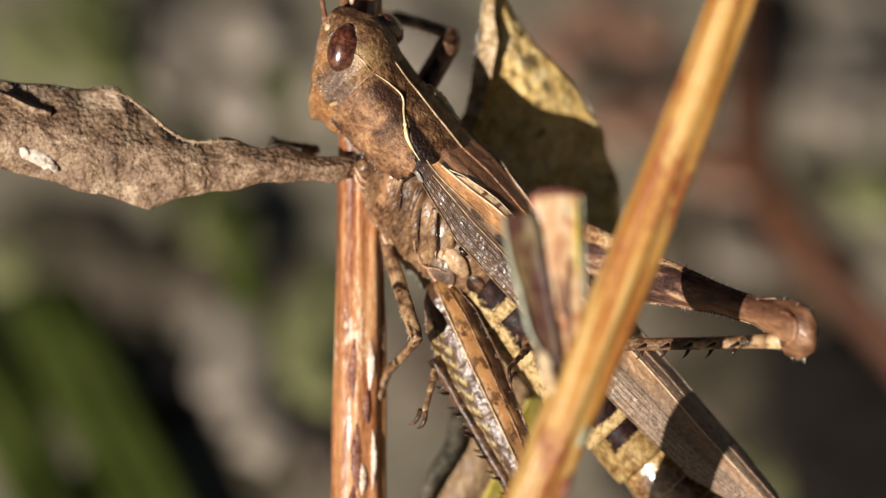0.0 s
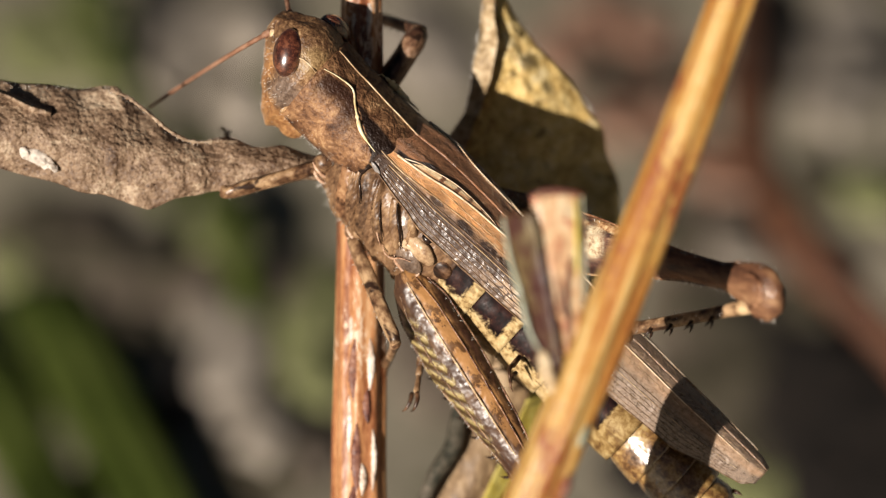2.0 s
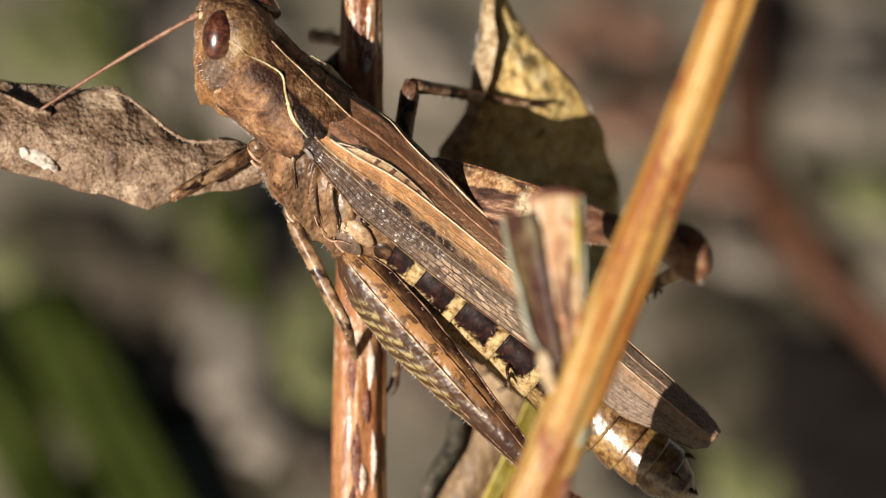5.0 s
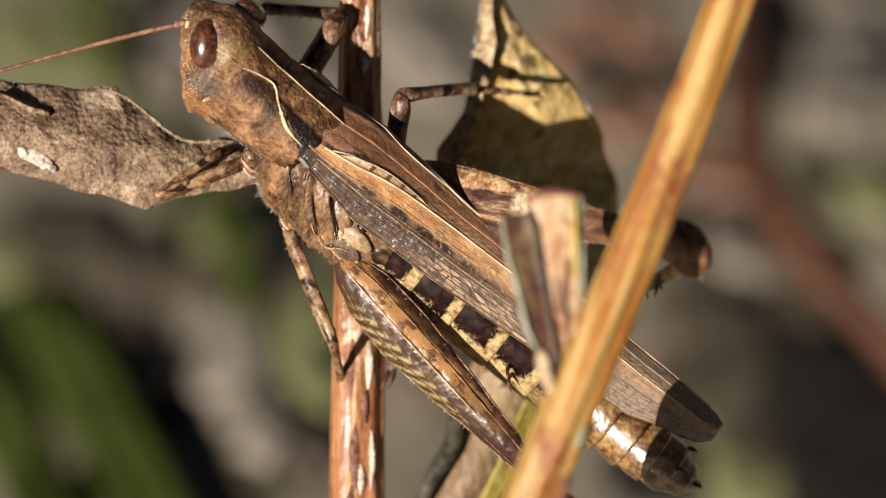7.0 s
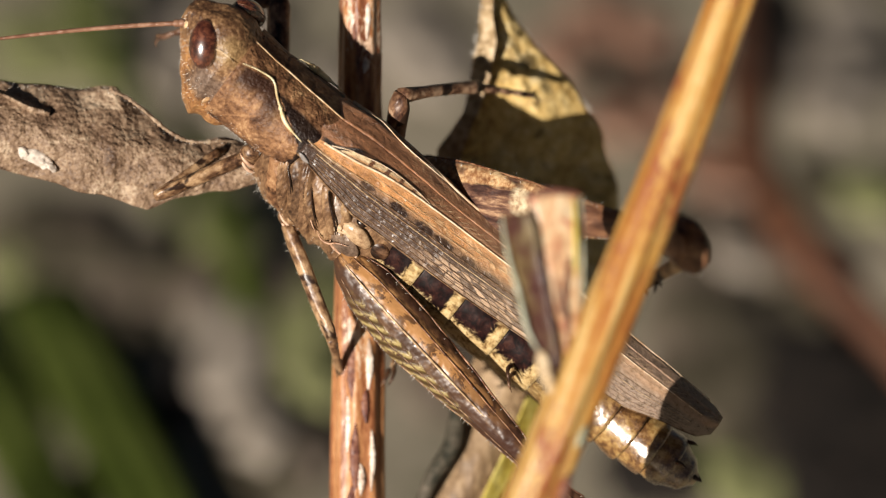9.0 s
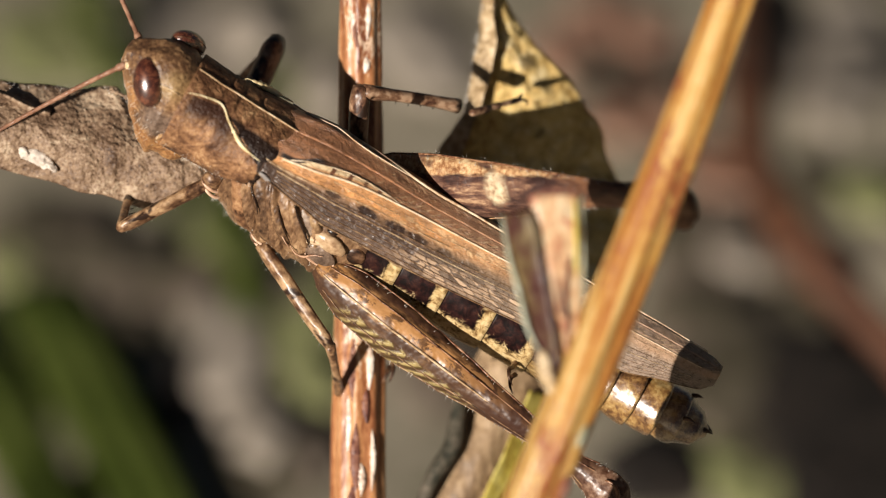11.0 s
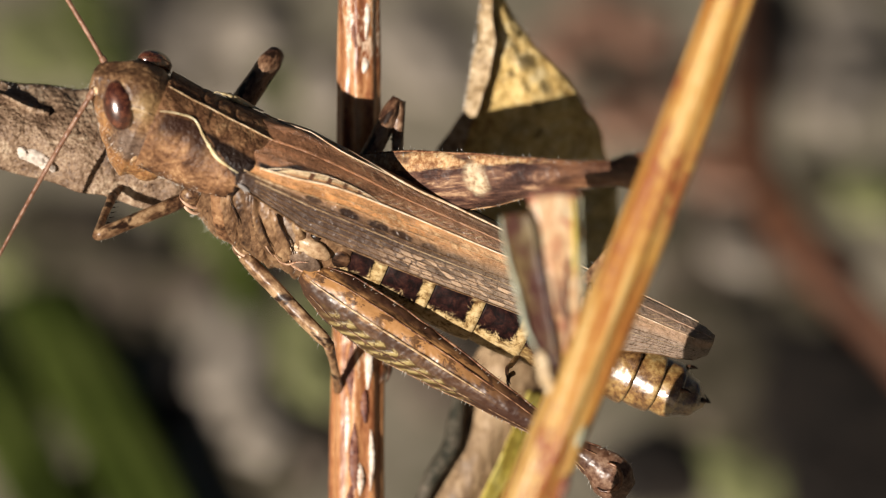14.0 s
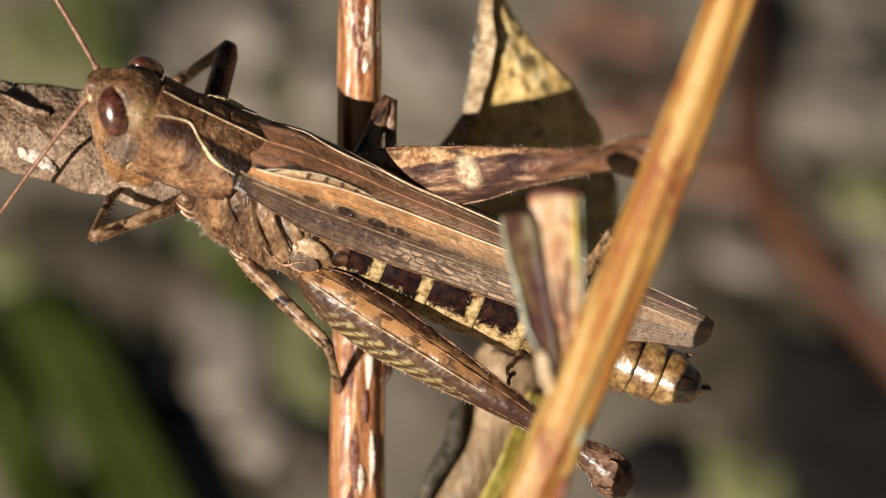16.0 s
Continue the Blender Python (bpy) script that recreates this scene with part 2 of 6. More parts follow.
    col = blend(t, col, (0.58, 0.41, 0.27), calc(t, "MULTIPLY", calc(t, "MULTIPLY", cells, low), 0.8))
    # pale beads along the ochre band
    band = calc(t, "MULTIPLY", calc(t, "MULTIPLY", span(t, across, 0.36, 0.40), span(t, across, 0.56, 0.51)), calc(t, "MULTIPLY", span(t, u, 0.24, 0.36), span(t, u, 0.72, 0.58)))
    col = blend(t, col, (0.80, 0.55, 0.31), calc(t, "MULTIPLY", calc(t, "MULTIPLY", span(t, edge.outputs["Distance"], 0.10, 0.24), span(t, pick.outputs[1], 0.35, 0.8)), calc(t, "MULTIPLY", band, 0.75)))
    # short slanting veins on the back of the wing
    slant = calc(t, "SINE", calc(t, "MULTIPLY_ADD", u, 330.0, calc(t, "MULTIPLY_ADD", y, 42.0, calc(t, "MULTIPLY", n, 9.0))))
    field = calc(t, "MULTIPLY", calc(t, "MULTIPLY", span(t, y, 0.34, 0.26), span(t, y, 0.06, 0.14)), calc(t, "MULTIPLY", span(t, u, 0.16, 0.24), span(t, n, 0.42, 0.58)))
    col = blend(t, col, (0.62, 0.44, 0.26), calc(t, "MULTIPLY", calc(t, "MULTIPLY", span(t, slant, 0.55, 0.95), field), 0.9))
    beads = node(t, "TexVoronoi", Scale=9.0)
    t.links.new(vf, beads.inputs["Vector"])
    h = calc(t, "MULTIPLY_ADD", web, -0.10, calc(t, "MULTIPLY_ADD", beads.outputs["Distance"], -0.12, grain(t, vf, 3.5, 1.5, 0.5)))
    finish(t, bsdf, col, 0.34, h, 0.06, 1.0, f, 0.55)
    return m


wing_mat = make_wing()
vein_mat = mottled("wing vein", [(0.3, (0.06, 0.03, 0.015)), (0.55, (0.17, 0.095, 0.045)), (0.78, (0.36, 0.23, 0.12))], 1.5, rough=0.35)
line_vein = mottled("cream wing line", [(0.3, (0.42, 0.27, 0.15)), (0.5, (0.70, 0.54, 0.36)), (0.75, (0.82, 0.70, 0.54))], 1.2, rough=0.4, pitted=0.2)
pale_vein = mottled("pale wing vein", [(0.3, (0.24, 0.14, 0.07)), (0.55, (0.46, 0.32, 0.18)), (0.78, (0.68, 0.54, 0.35))], 1.2, rough=0.36)


def make_femur():
    """Hind femur: long stripes above, a herringbone field below; object x along it, z across."""
    m, t, bsdf = shader("herringbone thigh")
    v = mm_coords(t)
    sep = node(t, "SeparateXYZ")
    t.links.new(v, sep.inputs[0])
    x, z = sep.outputs[0], sep.outputs[2]
    n, f = grain(t, mm_coords(t, (0.4, 1, 1)), 2.2, 6, 0.75, 0.6), grain(t, v, 5.0, 3, 0.7)
    n = calc(t, "MULTIPLY_ADD", calc(t, "SUBTRACT", n, 0.5), 1.5, calc(t, "MULTIPLY_ADD", f, 0.3, 0.35))
    base = ramp(t, n, [(0.30, (0.016, 0.008, 0.005)), (0.45, (0.07, 0.034, 0.015)), (0.58, (0.21, 0.105, 0.042)), (0.78, (0.48, 0.28, 0.125))])
    # an ochre stripe with dark dashes above the middle, dark upper edge
    stripe = calc(t, "MULTIPLY", span(t, z, 0.08, 0.16), span(t, z, 0.62, 0.50))
    dash = span(t, calc(t, "SINE", calc(t, "MULTIPLY_ADD", x, 5.0, calc(t, "MULTIPLY", n, 10.0))), 0.3, 0.9)
    base = blend(t, base, blend(t, (0.46, 0.235, 0.085), (0.04, 0.016, 0.009), calc(t, "MULTIPLY", dash, 0.85)), calc(t, "MULTIPLY", stripe, 0.72))
    base = blend(t, base, (0.040, 0.018, 0.012), calc(t, "MULTIPLY", span(t, calc(t, "MULTIPLY_ADD", n, 0.2, z), 0.70, 0.84), 0.85))
    base = blend(t, base, (0.060, 0.030, 0.018), calc(t, "MULTIPLY", span(t, calc(t, "MULTIPLY_ADD", n, 0.3, z), 0.20, 0.06), 0.80))
    herring = calc(t, "SINE", calc(t, "ADD", calc(t, "MULTIPLY_ADD", x, 11.0, calc(t, "MULTIPLY", n, 3.0)), calc(t, "MULTIPLY", calc(t, "ABSOLUTE", calc(t, "ADD", z, 0.42)), 15.0)))
    olive = ramp(t, calc(t, "MULTIPLY_ADD", herring, 0.5, 0.5), [(0.1, (0.06, 0.036, 0.014)), (0.5, (0.16, 0.112, 0.040)), (0.9, (0.36, 0.28, 0.12))])
    olive = blend(t, olive, base, span(t, f, 0.48, 0.62))
    zone = calc(t, "MULTIPLY", calc(t, "MULTIPLY", span(t, calc(t, "MULTIPLY_ADD", n, 0.3, z), -0.14, -0.28), span(t, x, 7.4, 6.0)), span(t, x, 0.9, 2.2))
    col = blend(t, base, olive, zone)
    col = blend(t, col, (0.045, 0.02, 0.014), calc(t, "MULTIPLY", span(t, calc(t, "MULTIPLY_ADD", n, 1.5, x), 5.4, 9.0), 0.88))
    col = blend(t, col, ramp(t, f, [(0.36, (0.07, 0.032, 0.02)), (0.5, (0.20, 0.11, 0.07)), (0.64, (0.36, 0.23, 0.15))]), calc(t, "MULTIPLY", span(t, x, 10.6, 11.5), 0.6))
    h = calc(t, "MULTIPLY_ADD", calc(t, "MULTIPLY", herring, zone), 0.3, grain(t, v, 3.2, 1.2, 0.5))
    finish(t, bsdf, col, 0.36, h, 0.06, 1.0, f, 0.4)
    return m


femur_mat = make_femur()


def make_far_femur():
    """Far thigh: cream-brown upper stripe, purplish side coloured dark for the wing's shade, one pale knob; object x
    along it, z across.
    """
    m, t, bsdf = shader("blotched thigh with painted shade")
    v = mm_coords(t)
    sep = node(t, "SeparateXYZ")
    t.links.new(v, sep.inputs[0])
    x, z = sep.outputs[0], sep.outputs[2]
    n, f = grain(t, mm_coords(t, (0.22, 1, 1)), 2.2, 5, 0.7, 0.4), grain(t, v, 5.0, 3, 0.7)
    col = ramp(t, n, [(0.36, (0.018, 0.009, 0.008)), (0.47, (0.06, 0.03, 0.024)), (0.55, (0.16, 0.085, 0.056)), (0.64, (0.42, 0.27, 0.16))])
    zn = calc(t, "MULTIPLY_ADD", calc(t, "SUBTRACT", n, 0.5), 0.5, z)
    stripe = calc(t, "MULTIPLY", span(t, zn, 0.50, 0.62), span(t, grain(t, mm_coords(t, (0.45, 1, 1)), 1.0, 3, 0.6), 0.40, 0.50))
    col = blend(t, col, ramp(t, f, [(0.36, (0.26, 0.12, 0.05)), (0.5, (0.52, 0.31, 0.15)), (0.62, (0.68, 0.50, 0.28))]), calc(t, "MULTIPLY", stripe, 0.9))
    dx, dz = calc(t, "SUBTRACT", x, 6.1), calc(t, "MULTIPLY", calc(t, "SUBTRACT", z, 0.12), 0.9)
    r2 = calc(t, "ADD", calc(t, "MULTIPLY", dx, dx), calc(t, "MULTIPLY", dz, dz))
    col = blend(t, col, ramp(t, f, [(0.36, (0.30, 0.20, 0.12)), (0.5, (0.56, 0.45, 0.29)), (0.64, (0.68, 0.58, 0.40))]), calc(t, "MULTIPLY", span(t, calc(t, "MULTIPLY_ADD", calc(t, "SUBTRACT", n, 0.5), 1.0, r2), 0.34, 0.06), 0.9))
    col = blend(t, col, ramp(t, n, [(0.36, (0.055, 0.024, 0.014)), (0.48, (0.13, 0.060, 0.032)), (0.58, (0.21, 0.105, 0.054)), (0.68, (0.31, 0.18, 0.095))]), span(t, x, 8.2, 9.6))
    finish(t, bsdf, col, 0.36, calc(t, "ADD", grain(t, v, 4.0, 1.5, 0.5), calc(t, "MULTIPLY", n, 0.5)), 0.06, 0.9, f, 0.4)
    return m


far_femur = make_far_femur()
knee_mat = mottled("knee cuticle", [(0.32, (0.045, 0.016, 0.009)), (0.5, (0.17, 0.075, 0.038)), (0.7, (0.36, 0.2, 0.11))], 1.6, rough=0.33)


def make_bark(name, stops, stripes, long=0.10, rough=0.45, fleck=None, fleck_at=0.60):
    """Ribbed plant stalk: streaks along object z."""
    m, t, bsdf = shader(name)
    v = mm_coords(t, (1, 1, long))
    n, f = grain(t, v, stripes, 5, 0.65, 0.2), grain(t, mm_coords(t, (1, 1, 0.35)), 9.0, 4, 0.7)
    big = grain(t, mm_coords(t, (1, 1, 0.5)), 0.5, 3, 0.5, 0.6)
    col = ramp(t, calc(t, "MULTIPLY_ADD", f, 0.25, calc(t, "MULTIPLY", n, 0.8)), stops)
    if fleck:
        col = blend(t, col, fleck, span(t, calc(t, "MULTIPLY_ADD", big, 0.6, calc(t, "MULTIPLY", f, 0.42)), fleck_at, fleck_at + 0.04))
    finish(t, bsdf, col, rough, calc(t, "ADD", grain(t, v, stripes, 1.5, 0.5), calc(t, "MULTIPLY", grain(t, mm_coords(t, (1, 1, 0.35)), 4.0, 1.2, 0.5), 0.6)), 0.07, 0.9, f)
    return m


stalk_mat = make_bark("reddish ribbed stalk", [(0.36, (0.07, 0.022, 0.014)), (0.47, (0.24, 0.085, 0.036)), (0.56, (0.46, 0.215, 0.09)), (0.68, (0.62, 0.40, 0.22))], 2.0, 0.06, 0.34, (0.66, 0.50, 0.36), 0.605)
stem_mat = make_bark("golden straw stem", [(0.36, (0.22, 0.065, 0.02)), (0.45, (0.38, 0.16, 0.035)), (0.53, (0.47, 0.26, 0.065)), (0.66, (0.60, 0.44, 0.19))], 2.1, 0.05, 0.38, (0.27, 0.085, 0.03), 0.55)
stub_dark = mottled("weathered stub rind", [(0.22, (0.022, 0.006, 0.006)), (0.42, (0.055, 0.017, 0.012)), (0.60, (0.085, 0.052, 0.020)), (0.85, (0.19, 0.145, 0.065))], 0.9, (1, 1, 0.4), 0.5)
stub_pale = mottled("pale split stub", [(0.22, (0.30, 0.10, 0.06)), (0.42, (0.50, 0.28, 0.15)), (0.60, (0.62, 0.44, 0.26)), (0.85, (0.68, 0.60, 0.42))], 1.2, (1, 1, 0.5), 0.42, spots=((0.38, 0.15, 0.09), 1.3, 0.57), contrast=2.2)
stub_edge = mottled("bleached edge", [(0.3, (0.22, 0.22, 0.14)), (0.5, (0.34, 0.36, 0.26)), (0.7, (0.46, 0.50, 0.40))], 1.2, rough=0.5)
dry_leaf = mottled("dry grey-brown leaf", [(0.20, (0.048, 0.025, 0.015)), (0.42, (0.145, 0.090, 0.055)), (0.60, (0.265, 0.180, 0.115)), (0.85, (0.52, 0.41, 0.29))], 0.9, rough=0.6, bump=0.13, fine=7.0, spots=((0.09, 0.045, 0.028), 1.5, 0.66), contrast=1.8, pitted=0.7)
pale_fleck = mottled("bleached leaf flake", [(0.3, (0.30, 0.235, 0.175)), (0.5, (0.50, 0.43, 0.36)), (0.75, (0.66, 0.61, 0.54))], 1.2, rough=0.6)


def make_yellow_leaf():
    """Bright yellow blade with a net of brown veins and dark blotches."""
    m, t, bsdf = shader("yellowing leaf")
    v = mm_coords(t)
    big, small = grain(t, v, 0.9, 5, 0.65, 0.5), grain(t, v, 3.4, 4, 0.7)
    col = ramp(t, calc(t, "MULTIPLY_ADD", small, 0.5, calc(t, "MULTIPLY", big, 0.55)), [(0.36, (0.30, 0.165, 0.05)), (0.46, (0.58, 0.40, 0.14)), (0.56, (0.73, 0.55, 0.24)), (0.70, (0.84, 0.72, 0.45))])
    net = node(t, "TexVoronoi", Scale=1.5)
    net.feature = "DISTANCE_TO_EDGE"
    n = node(t, "TexNoise", Scale=2.5)
    t.links.new(v, n.inputs["Vector"])
    t.links.new(blend(t, v, n.outputs["Color"], 0.35), net.inputs["Vector"])
    col = blend(t, col, (0.30, 0.15, 0.03), calc(t, "MULTIPLY", span(t, net.outputs["Distance"], 0.05, 0.01), calc(t, "MULTIPLY", span(t, small, 0.42, 0.55), 0.75)))
    dark = grain(t, v, 0.75, 4, 0.6, 0.8)
    col = blend(t, col, (0.16, 0.085, 0.025), calc(t, "MULTIPLY", span(t, dark, 0.60, 0.66), 0.8))
    sep = node(t, "SeparateXYZ")
    t.links.new(v, sep.inputs[0])
    for sx, sy, size in ((2.9, 6.35, 0.42), (3.5, 5.45, 0.26), (2.35, 5.9, 0.2), (3.2, 4.9, 0.2), (2.7, 7.3, 0.16)):
        dx, dy = calc(t, "SUBTRACT", sep.outputs[0], sx), calc(t, "SUBTRACT", sep.outputs[1], sy)
        far = calc(t, "POWER", calc(t, "MULTIPLY_ADD", dx, dx, calc(t, "MULTIPLY", dy, dy)), 0.5)
        blot = span(t, calc(t, "MULTIPLY_ADD", calc(t, "SUBTRACT", small, 0.5), 0.5, far), size, size * 0.4)
        col = blend(t, col, (0.13, 0.085, 0.03), calc(t, "MULTIPLY", blot, 0.8))
    finish(t, bsdf, col, 0.6, calc(t, "MULTIPLY_ADD", net.outputs["Distance"], 1.5, grain(t, v, 2.4, 1.5, 0.5)), 0.09, 0.9, small, 0.2)
    return m


yellow_leaf = make_yellow_leaf()
leaf_rim = mottled("leaf underside", [(0.33, (0.20, 0.13, 0.06)), (0.5, (0.40, 0.29, 0.16)), (0.7, (0.60, 0.48, 0.32))], 1.6, rough=0.55, bump=0.05)
low_leaf = mottled("brown withered leaf", [(0.33, (0.09, 0.055, 0.030)), (0.5, (0.22, 0.145, 0.08)), (0.7, (0.38, 0.27, 0.16))], 0.7, (1, 0.35, 1), 0.55, bump=0.06)
# Leaf roll: the shade of the fold is put into its dark colour.
rolled_mat = mottled("olive leaf roll with painted shade", [(0.33, (0.03, 0.03, 0.022)), (0.5, (0.07, 0.062, 0.045)), (0.7, (0.13, 0.11, 0.085))], 0.9, rough=0.65, bump=0.05, spec=0.15)
low_yellow = mottled("yellow-green leaf margin", [(0.33, (0.28, 0.20, 0.03)), (0.5, (0.50, 0.40, 0.07)), (0.7, (0.62, 0.54, 0.16))], 1.2, (1, 0.35, 1), 0.5, bump=0.04)
soil = mottled("grey-brown ground", [(0.30, (0.15, 0.138, 0.096)), (0.5, (0.25, 0.225, 0.165)), (0.70, (0.35, 0.31, 0.235))], 0.22, rough=0.85, bump=0.15, fine=1.0, spots=((0.10, 0.11, 0.05), 0.16, 0.60), pitted=0.3, contrast=1.5)
grass_mat = mottled("green grass blade", [(0.33, (0.030, 0.042, 0.008)), (0.5, (0.055, 0.078, 0.014)), (0.7, (0.09, 0.115, 0.026))], 0.2, (1, 1, 0.1), 0.6, fine=1.5, spec=0.08)
moss_mat = mottled("dull green moss", [(0.33, (0.11, 0.122, 0.051)), (0.5, (0.182, 0.194, 0.088)), (0.7, (0.265, 0.272, 0.135))], 0.5, rough=0.9, fine=2.0, bump=0.3, spec=0.05)
litter_mat = mottled("bleached litter", [(0.33, (0.21, 0.18, 0.145)), (0.5, (0.31, 0.27, 0.22)), (0.7, (0.40, 0.355, 0.30))], 0.35, rough=0.8, fine=1.6, bump=0.2)
rust_mat = mottled("rusty dead stem", [(0.33, (0.020, 0.008, 0.004)), (0.5, (0.055, 0.020, 0.009)), (0.7, (0.10, 0.040, 0.018))], 0.5, rough=0.7, fine=1.5)
russet_mat = mottled("russet dead leaf", [(0.33, (0.18, 0.10, 0.068)), (0.5, (0.31, 0.18, 0.125)), (0.7, (0.42, 0.27, 0.20))], 0.4, rough=0.8, fine=1.5, spec=0.1)
brown_litter = mottled("brown dead leaf", [(0.33, (0.085, 0.068, 0.05)), (0.5, (0.15, 0.122, 0.094)), (0.7, (0.22, 0.18, 0.145))], 0.4, rough=0.8, fine=1.5, spec=0.1)
olive_litter = mottled("rotting olive leaf", [(0.33, (0.044, 0.038, 0.025)), (0.5, (0.080, 0.070, 0.047)), (0.7, (0.122, 0.106, 0.077))], 0.4, rough=0.85, fine=1.5, spec=0.1)
# Near-black: leaf mould, and shade between the grass blades put into colour.
dark_litter_shade = mottled("dark leaf mould and painted shade", [(0.33, (0.006, 0.005, 0.004)), (0.5, (0.013, 0.010, 0.008)), (0.7, (0.028, 0.021, 0.016))], 0.4, rough=0.85, fine=1.5)


# ---- mesh helpers; all shapes in millimetres ----
def mesh_of(bm, *mats, smooth=True):
    me = bpy.data.meshes.new("mesh")
    bmesh.ops.recalc_face_normals(bm, faces=bm.faces)
    bmesh.ops.scale(bm, vec=(MM, MM, MM), verts=bm.verts)
    for f in bm.faces:
        f.smooth = smooth
    bm.to_mesh(me)
    bm.free()
    for m in mats:
        me.materials.append(m)
    return me


def part(name, bm, material, parent=None, label="", smooth=True):
    mats = material if isinstance(material, (list, tuple)) else [material]
    ob = new(name, mesh_of(bm, *mats, smooth=smooth))
    if parent is not None:
        ob.parent = parent
    if label:
        tagged(ob, label)
    return ob


def tube(bm, pts, radii, sides=10, cap=True, squash=1.0, rib=0.0, ribs=0, mat=0):
    """A tapered tube along pts; rib: depth of long grooves as a share of the radius."""
    pts = [Vector(p) for p in pts]
    rings, side = [], None
    for i, p in enumerate(pts):
        way = (pts[min(i + 1, len(pts) - 1)] - pts[max(i - 1, 0)]).normalized()
        if side is None:
            side = way.orthogonal().normalized()
        side = (side - way * side.dot(way)).normalized()
        up = way.cross(side)
        r = radii[i] if isinstance(radii, (list, tuple)) else radii
        ring = []
        for k in range(sides):
            a = 2 * math.pi * k / sides
            q = r * (1 + rib * math.cos(ribs * a)) if ribs else r
            ring.append(bm.verts.new(p + side * (q * math.cos(a)) + up * (q * squash * math.sin(a))))
        rings.append(ring)
    for r0, r1 in zip(rings, rings[1:]):
        for k in range(sides):
            f = bm.faces.new((r0[k], r0[(k + 1) % sides], r1[(k + 1) % sides], r1[k]))
            f.material_index = mat
    if cap:
        for ring in (rings[0], rings[-1]):
            if len(set(tuple(v.co) for v in ring)) > 2:
                bm.faces.new(ring).material_index = mat
    return rings


def smooth_line(pts, n):
    """n points, evenly by length, of a smooth line through pts."""
    pts = [Vector(p) for p in pts]
    at = [0.0]
    for p, q in zip(pts, pts[1:]):
        at.append(at[-1] + (q - p).length)
    slope = []
    for i in range(len(pts)):
        a, b = max(i - 1, 0), min(i + 1, len(pts) - 1)
        if a < i < b:
            h0, h1 = at[i] - at[a], at[b] - at[i]
            slope.append(((pts[i] - pts[a]) / h0 * h1 + (pts[b] - pts[i]) / h1 * h0) / (h0 + h1))
        else:
            slope.append((pts[b] - pts[a]) / (at[b] - at[a]))
    out = []
    for k in range(n):
        s = at[-1] * k / (n - 1)
        i = max(j for j in range(len(pts) - 1) if at[j] <= s or j == 0)
        h = at[i + 1] - at[i]
        f = (s - at[i]) / h
        out.append(pts[i] * (1 + 2 * f) * (1 - f) ** 2 + slope[i] * h * f * (1 - f) ** 2 + pts[i + 1] * f * f * (3 - 2 * f) + slope[i + 1] * h * f * f * (f - 1))
    return out


def curve_row(rows, x):
    """Row values at x, smoothly, from rows that start with their x (rising or falling)."""
    rows = sorted(rows)
    xs = [r[0] for r in rows]
    x = min(max(x, xs[0]), xs[-1])
    k = max(i for i in range(len(xs) - 1) if xs[i] <= x or i == 0)
    f = (x - xs[k]) / (xs[k + 1] - xs[k])
    f = f * f * (3 - 2 * f) * 0.5 + f * 0.5
    return [a + (b - a) * f for a, b in zip(rows[k][1:], rows[k + 1][1:])]


def loft(bm, rows, x0, x1, steps, sides=28, cap=True, power=2.0, lump=0.0, seed=0.0, uv=False):
    """A body along x: rows of x, z middle, half width, half height above, half height below."""
    layer = bm.loops.layers.uv.verify() if uv else None
    rings = []
    for i in range(steps + 1):
        x = x0 + (x1 - x0) * i / steps
        zc, w, hu, hd = curve_row(rows, x)
        ring = []
        for k in range(sides):
            a = 2 * math.pi * k / sides
            s, c = math.sin(a), math.cos(a)
            s = math.copysign(abs(s) ** (2 / power), s)
            c = math.copysign(abs(c) ** (2 / power), c)
            p = Vector((x, w * s, zc + (hu if c > 0 else hd) * c))
            if lump:
                p += Vector((0, s, c)) * (noise.noise(p * 1.3 + Vector((seed, 0, 0))) * lump)
            ring.append(bm.verts.new(p))
        rings.append(ring)
    for i, (r0, r1) in enumerate(zip(rings, rings[1:])):
        for k in range(sides):
            f = bm.faces.new((r0[k], r0[(k + 1) % sides], r1[(k + 1) % sides], r1[k]))
            if uv:
                for loop, (du, dk) in zip(f.loops, ((0, 0), (0, 1), (1, 1), (1, 0))):
                    a = (k + dk) / sides
                    loop[layer].uv = ((i + du) / steps, min(a, 1 - a))
    if cap:
        bm.faces.new(rings[0])
        bm.faces.new(rings[-1])
    return rings


def ball(bm, centre, size, turn=None, seg=20, rings=14):
    m = Matrix.Translation(centre) @ (turn.to_4x4() if turn else Matrix()) @ Matrix.Diagonal((*size, 1))
    return bmesh.ops.create_uvsphere(bm, u_segments=seg, v_segments=rings, radius=1.0, matrix=m)


def bristle(bm, root, way, length, r=0.012):
    root, way = Vector(root), Vector(way).normalized()
    side = way.orthogonal().normalized()
    up = way.cross(side)
    base = [bm.verts.new(root + (side * math.cos(a) + up * math.sin(a)) * r) for a in (0, 2.09, 4.19)]
    tip = bm.verts.new(root + way * length)
    for i in range(3):
        bm.faces.new((base[i], base[(i + 1) % 3], tip))


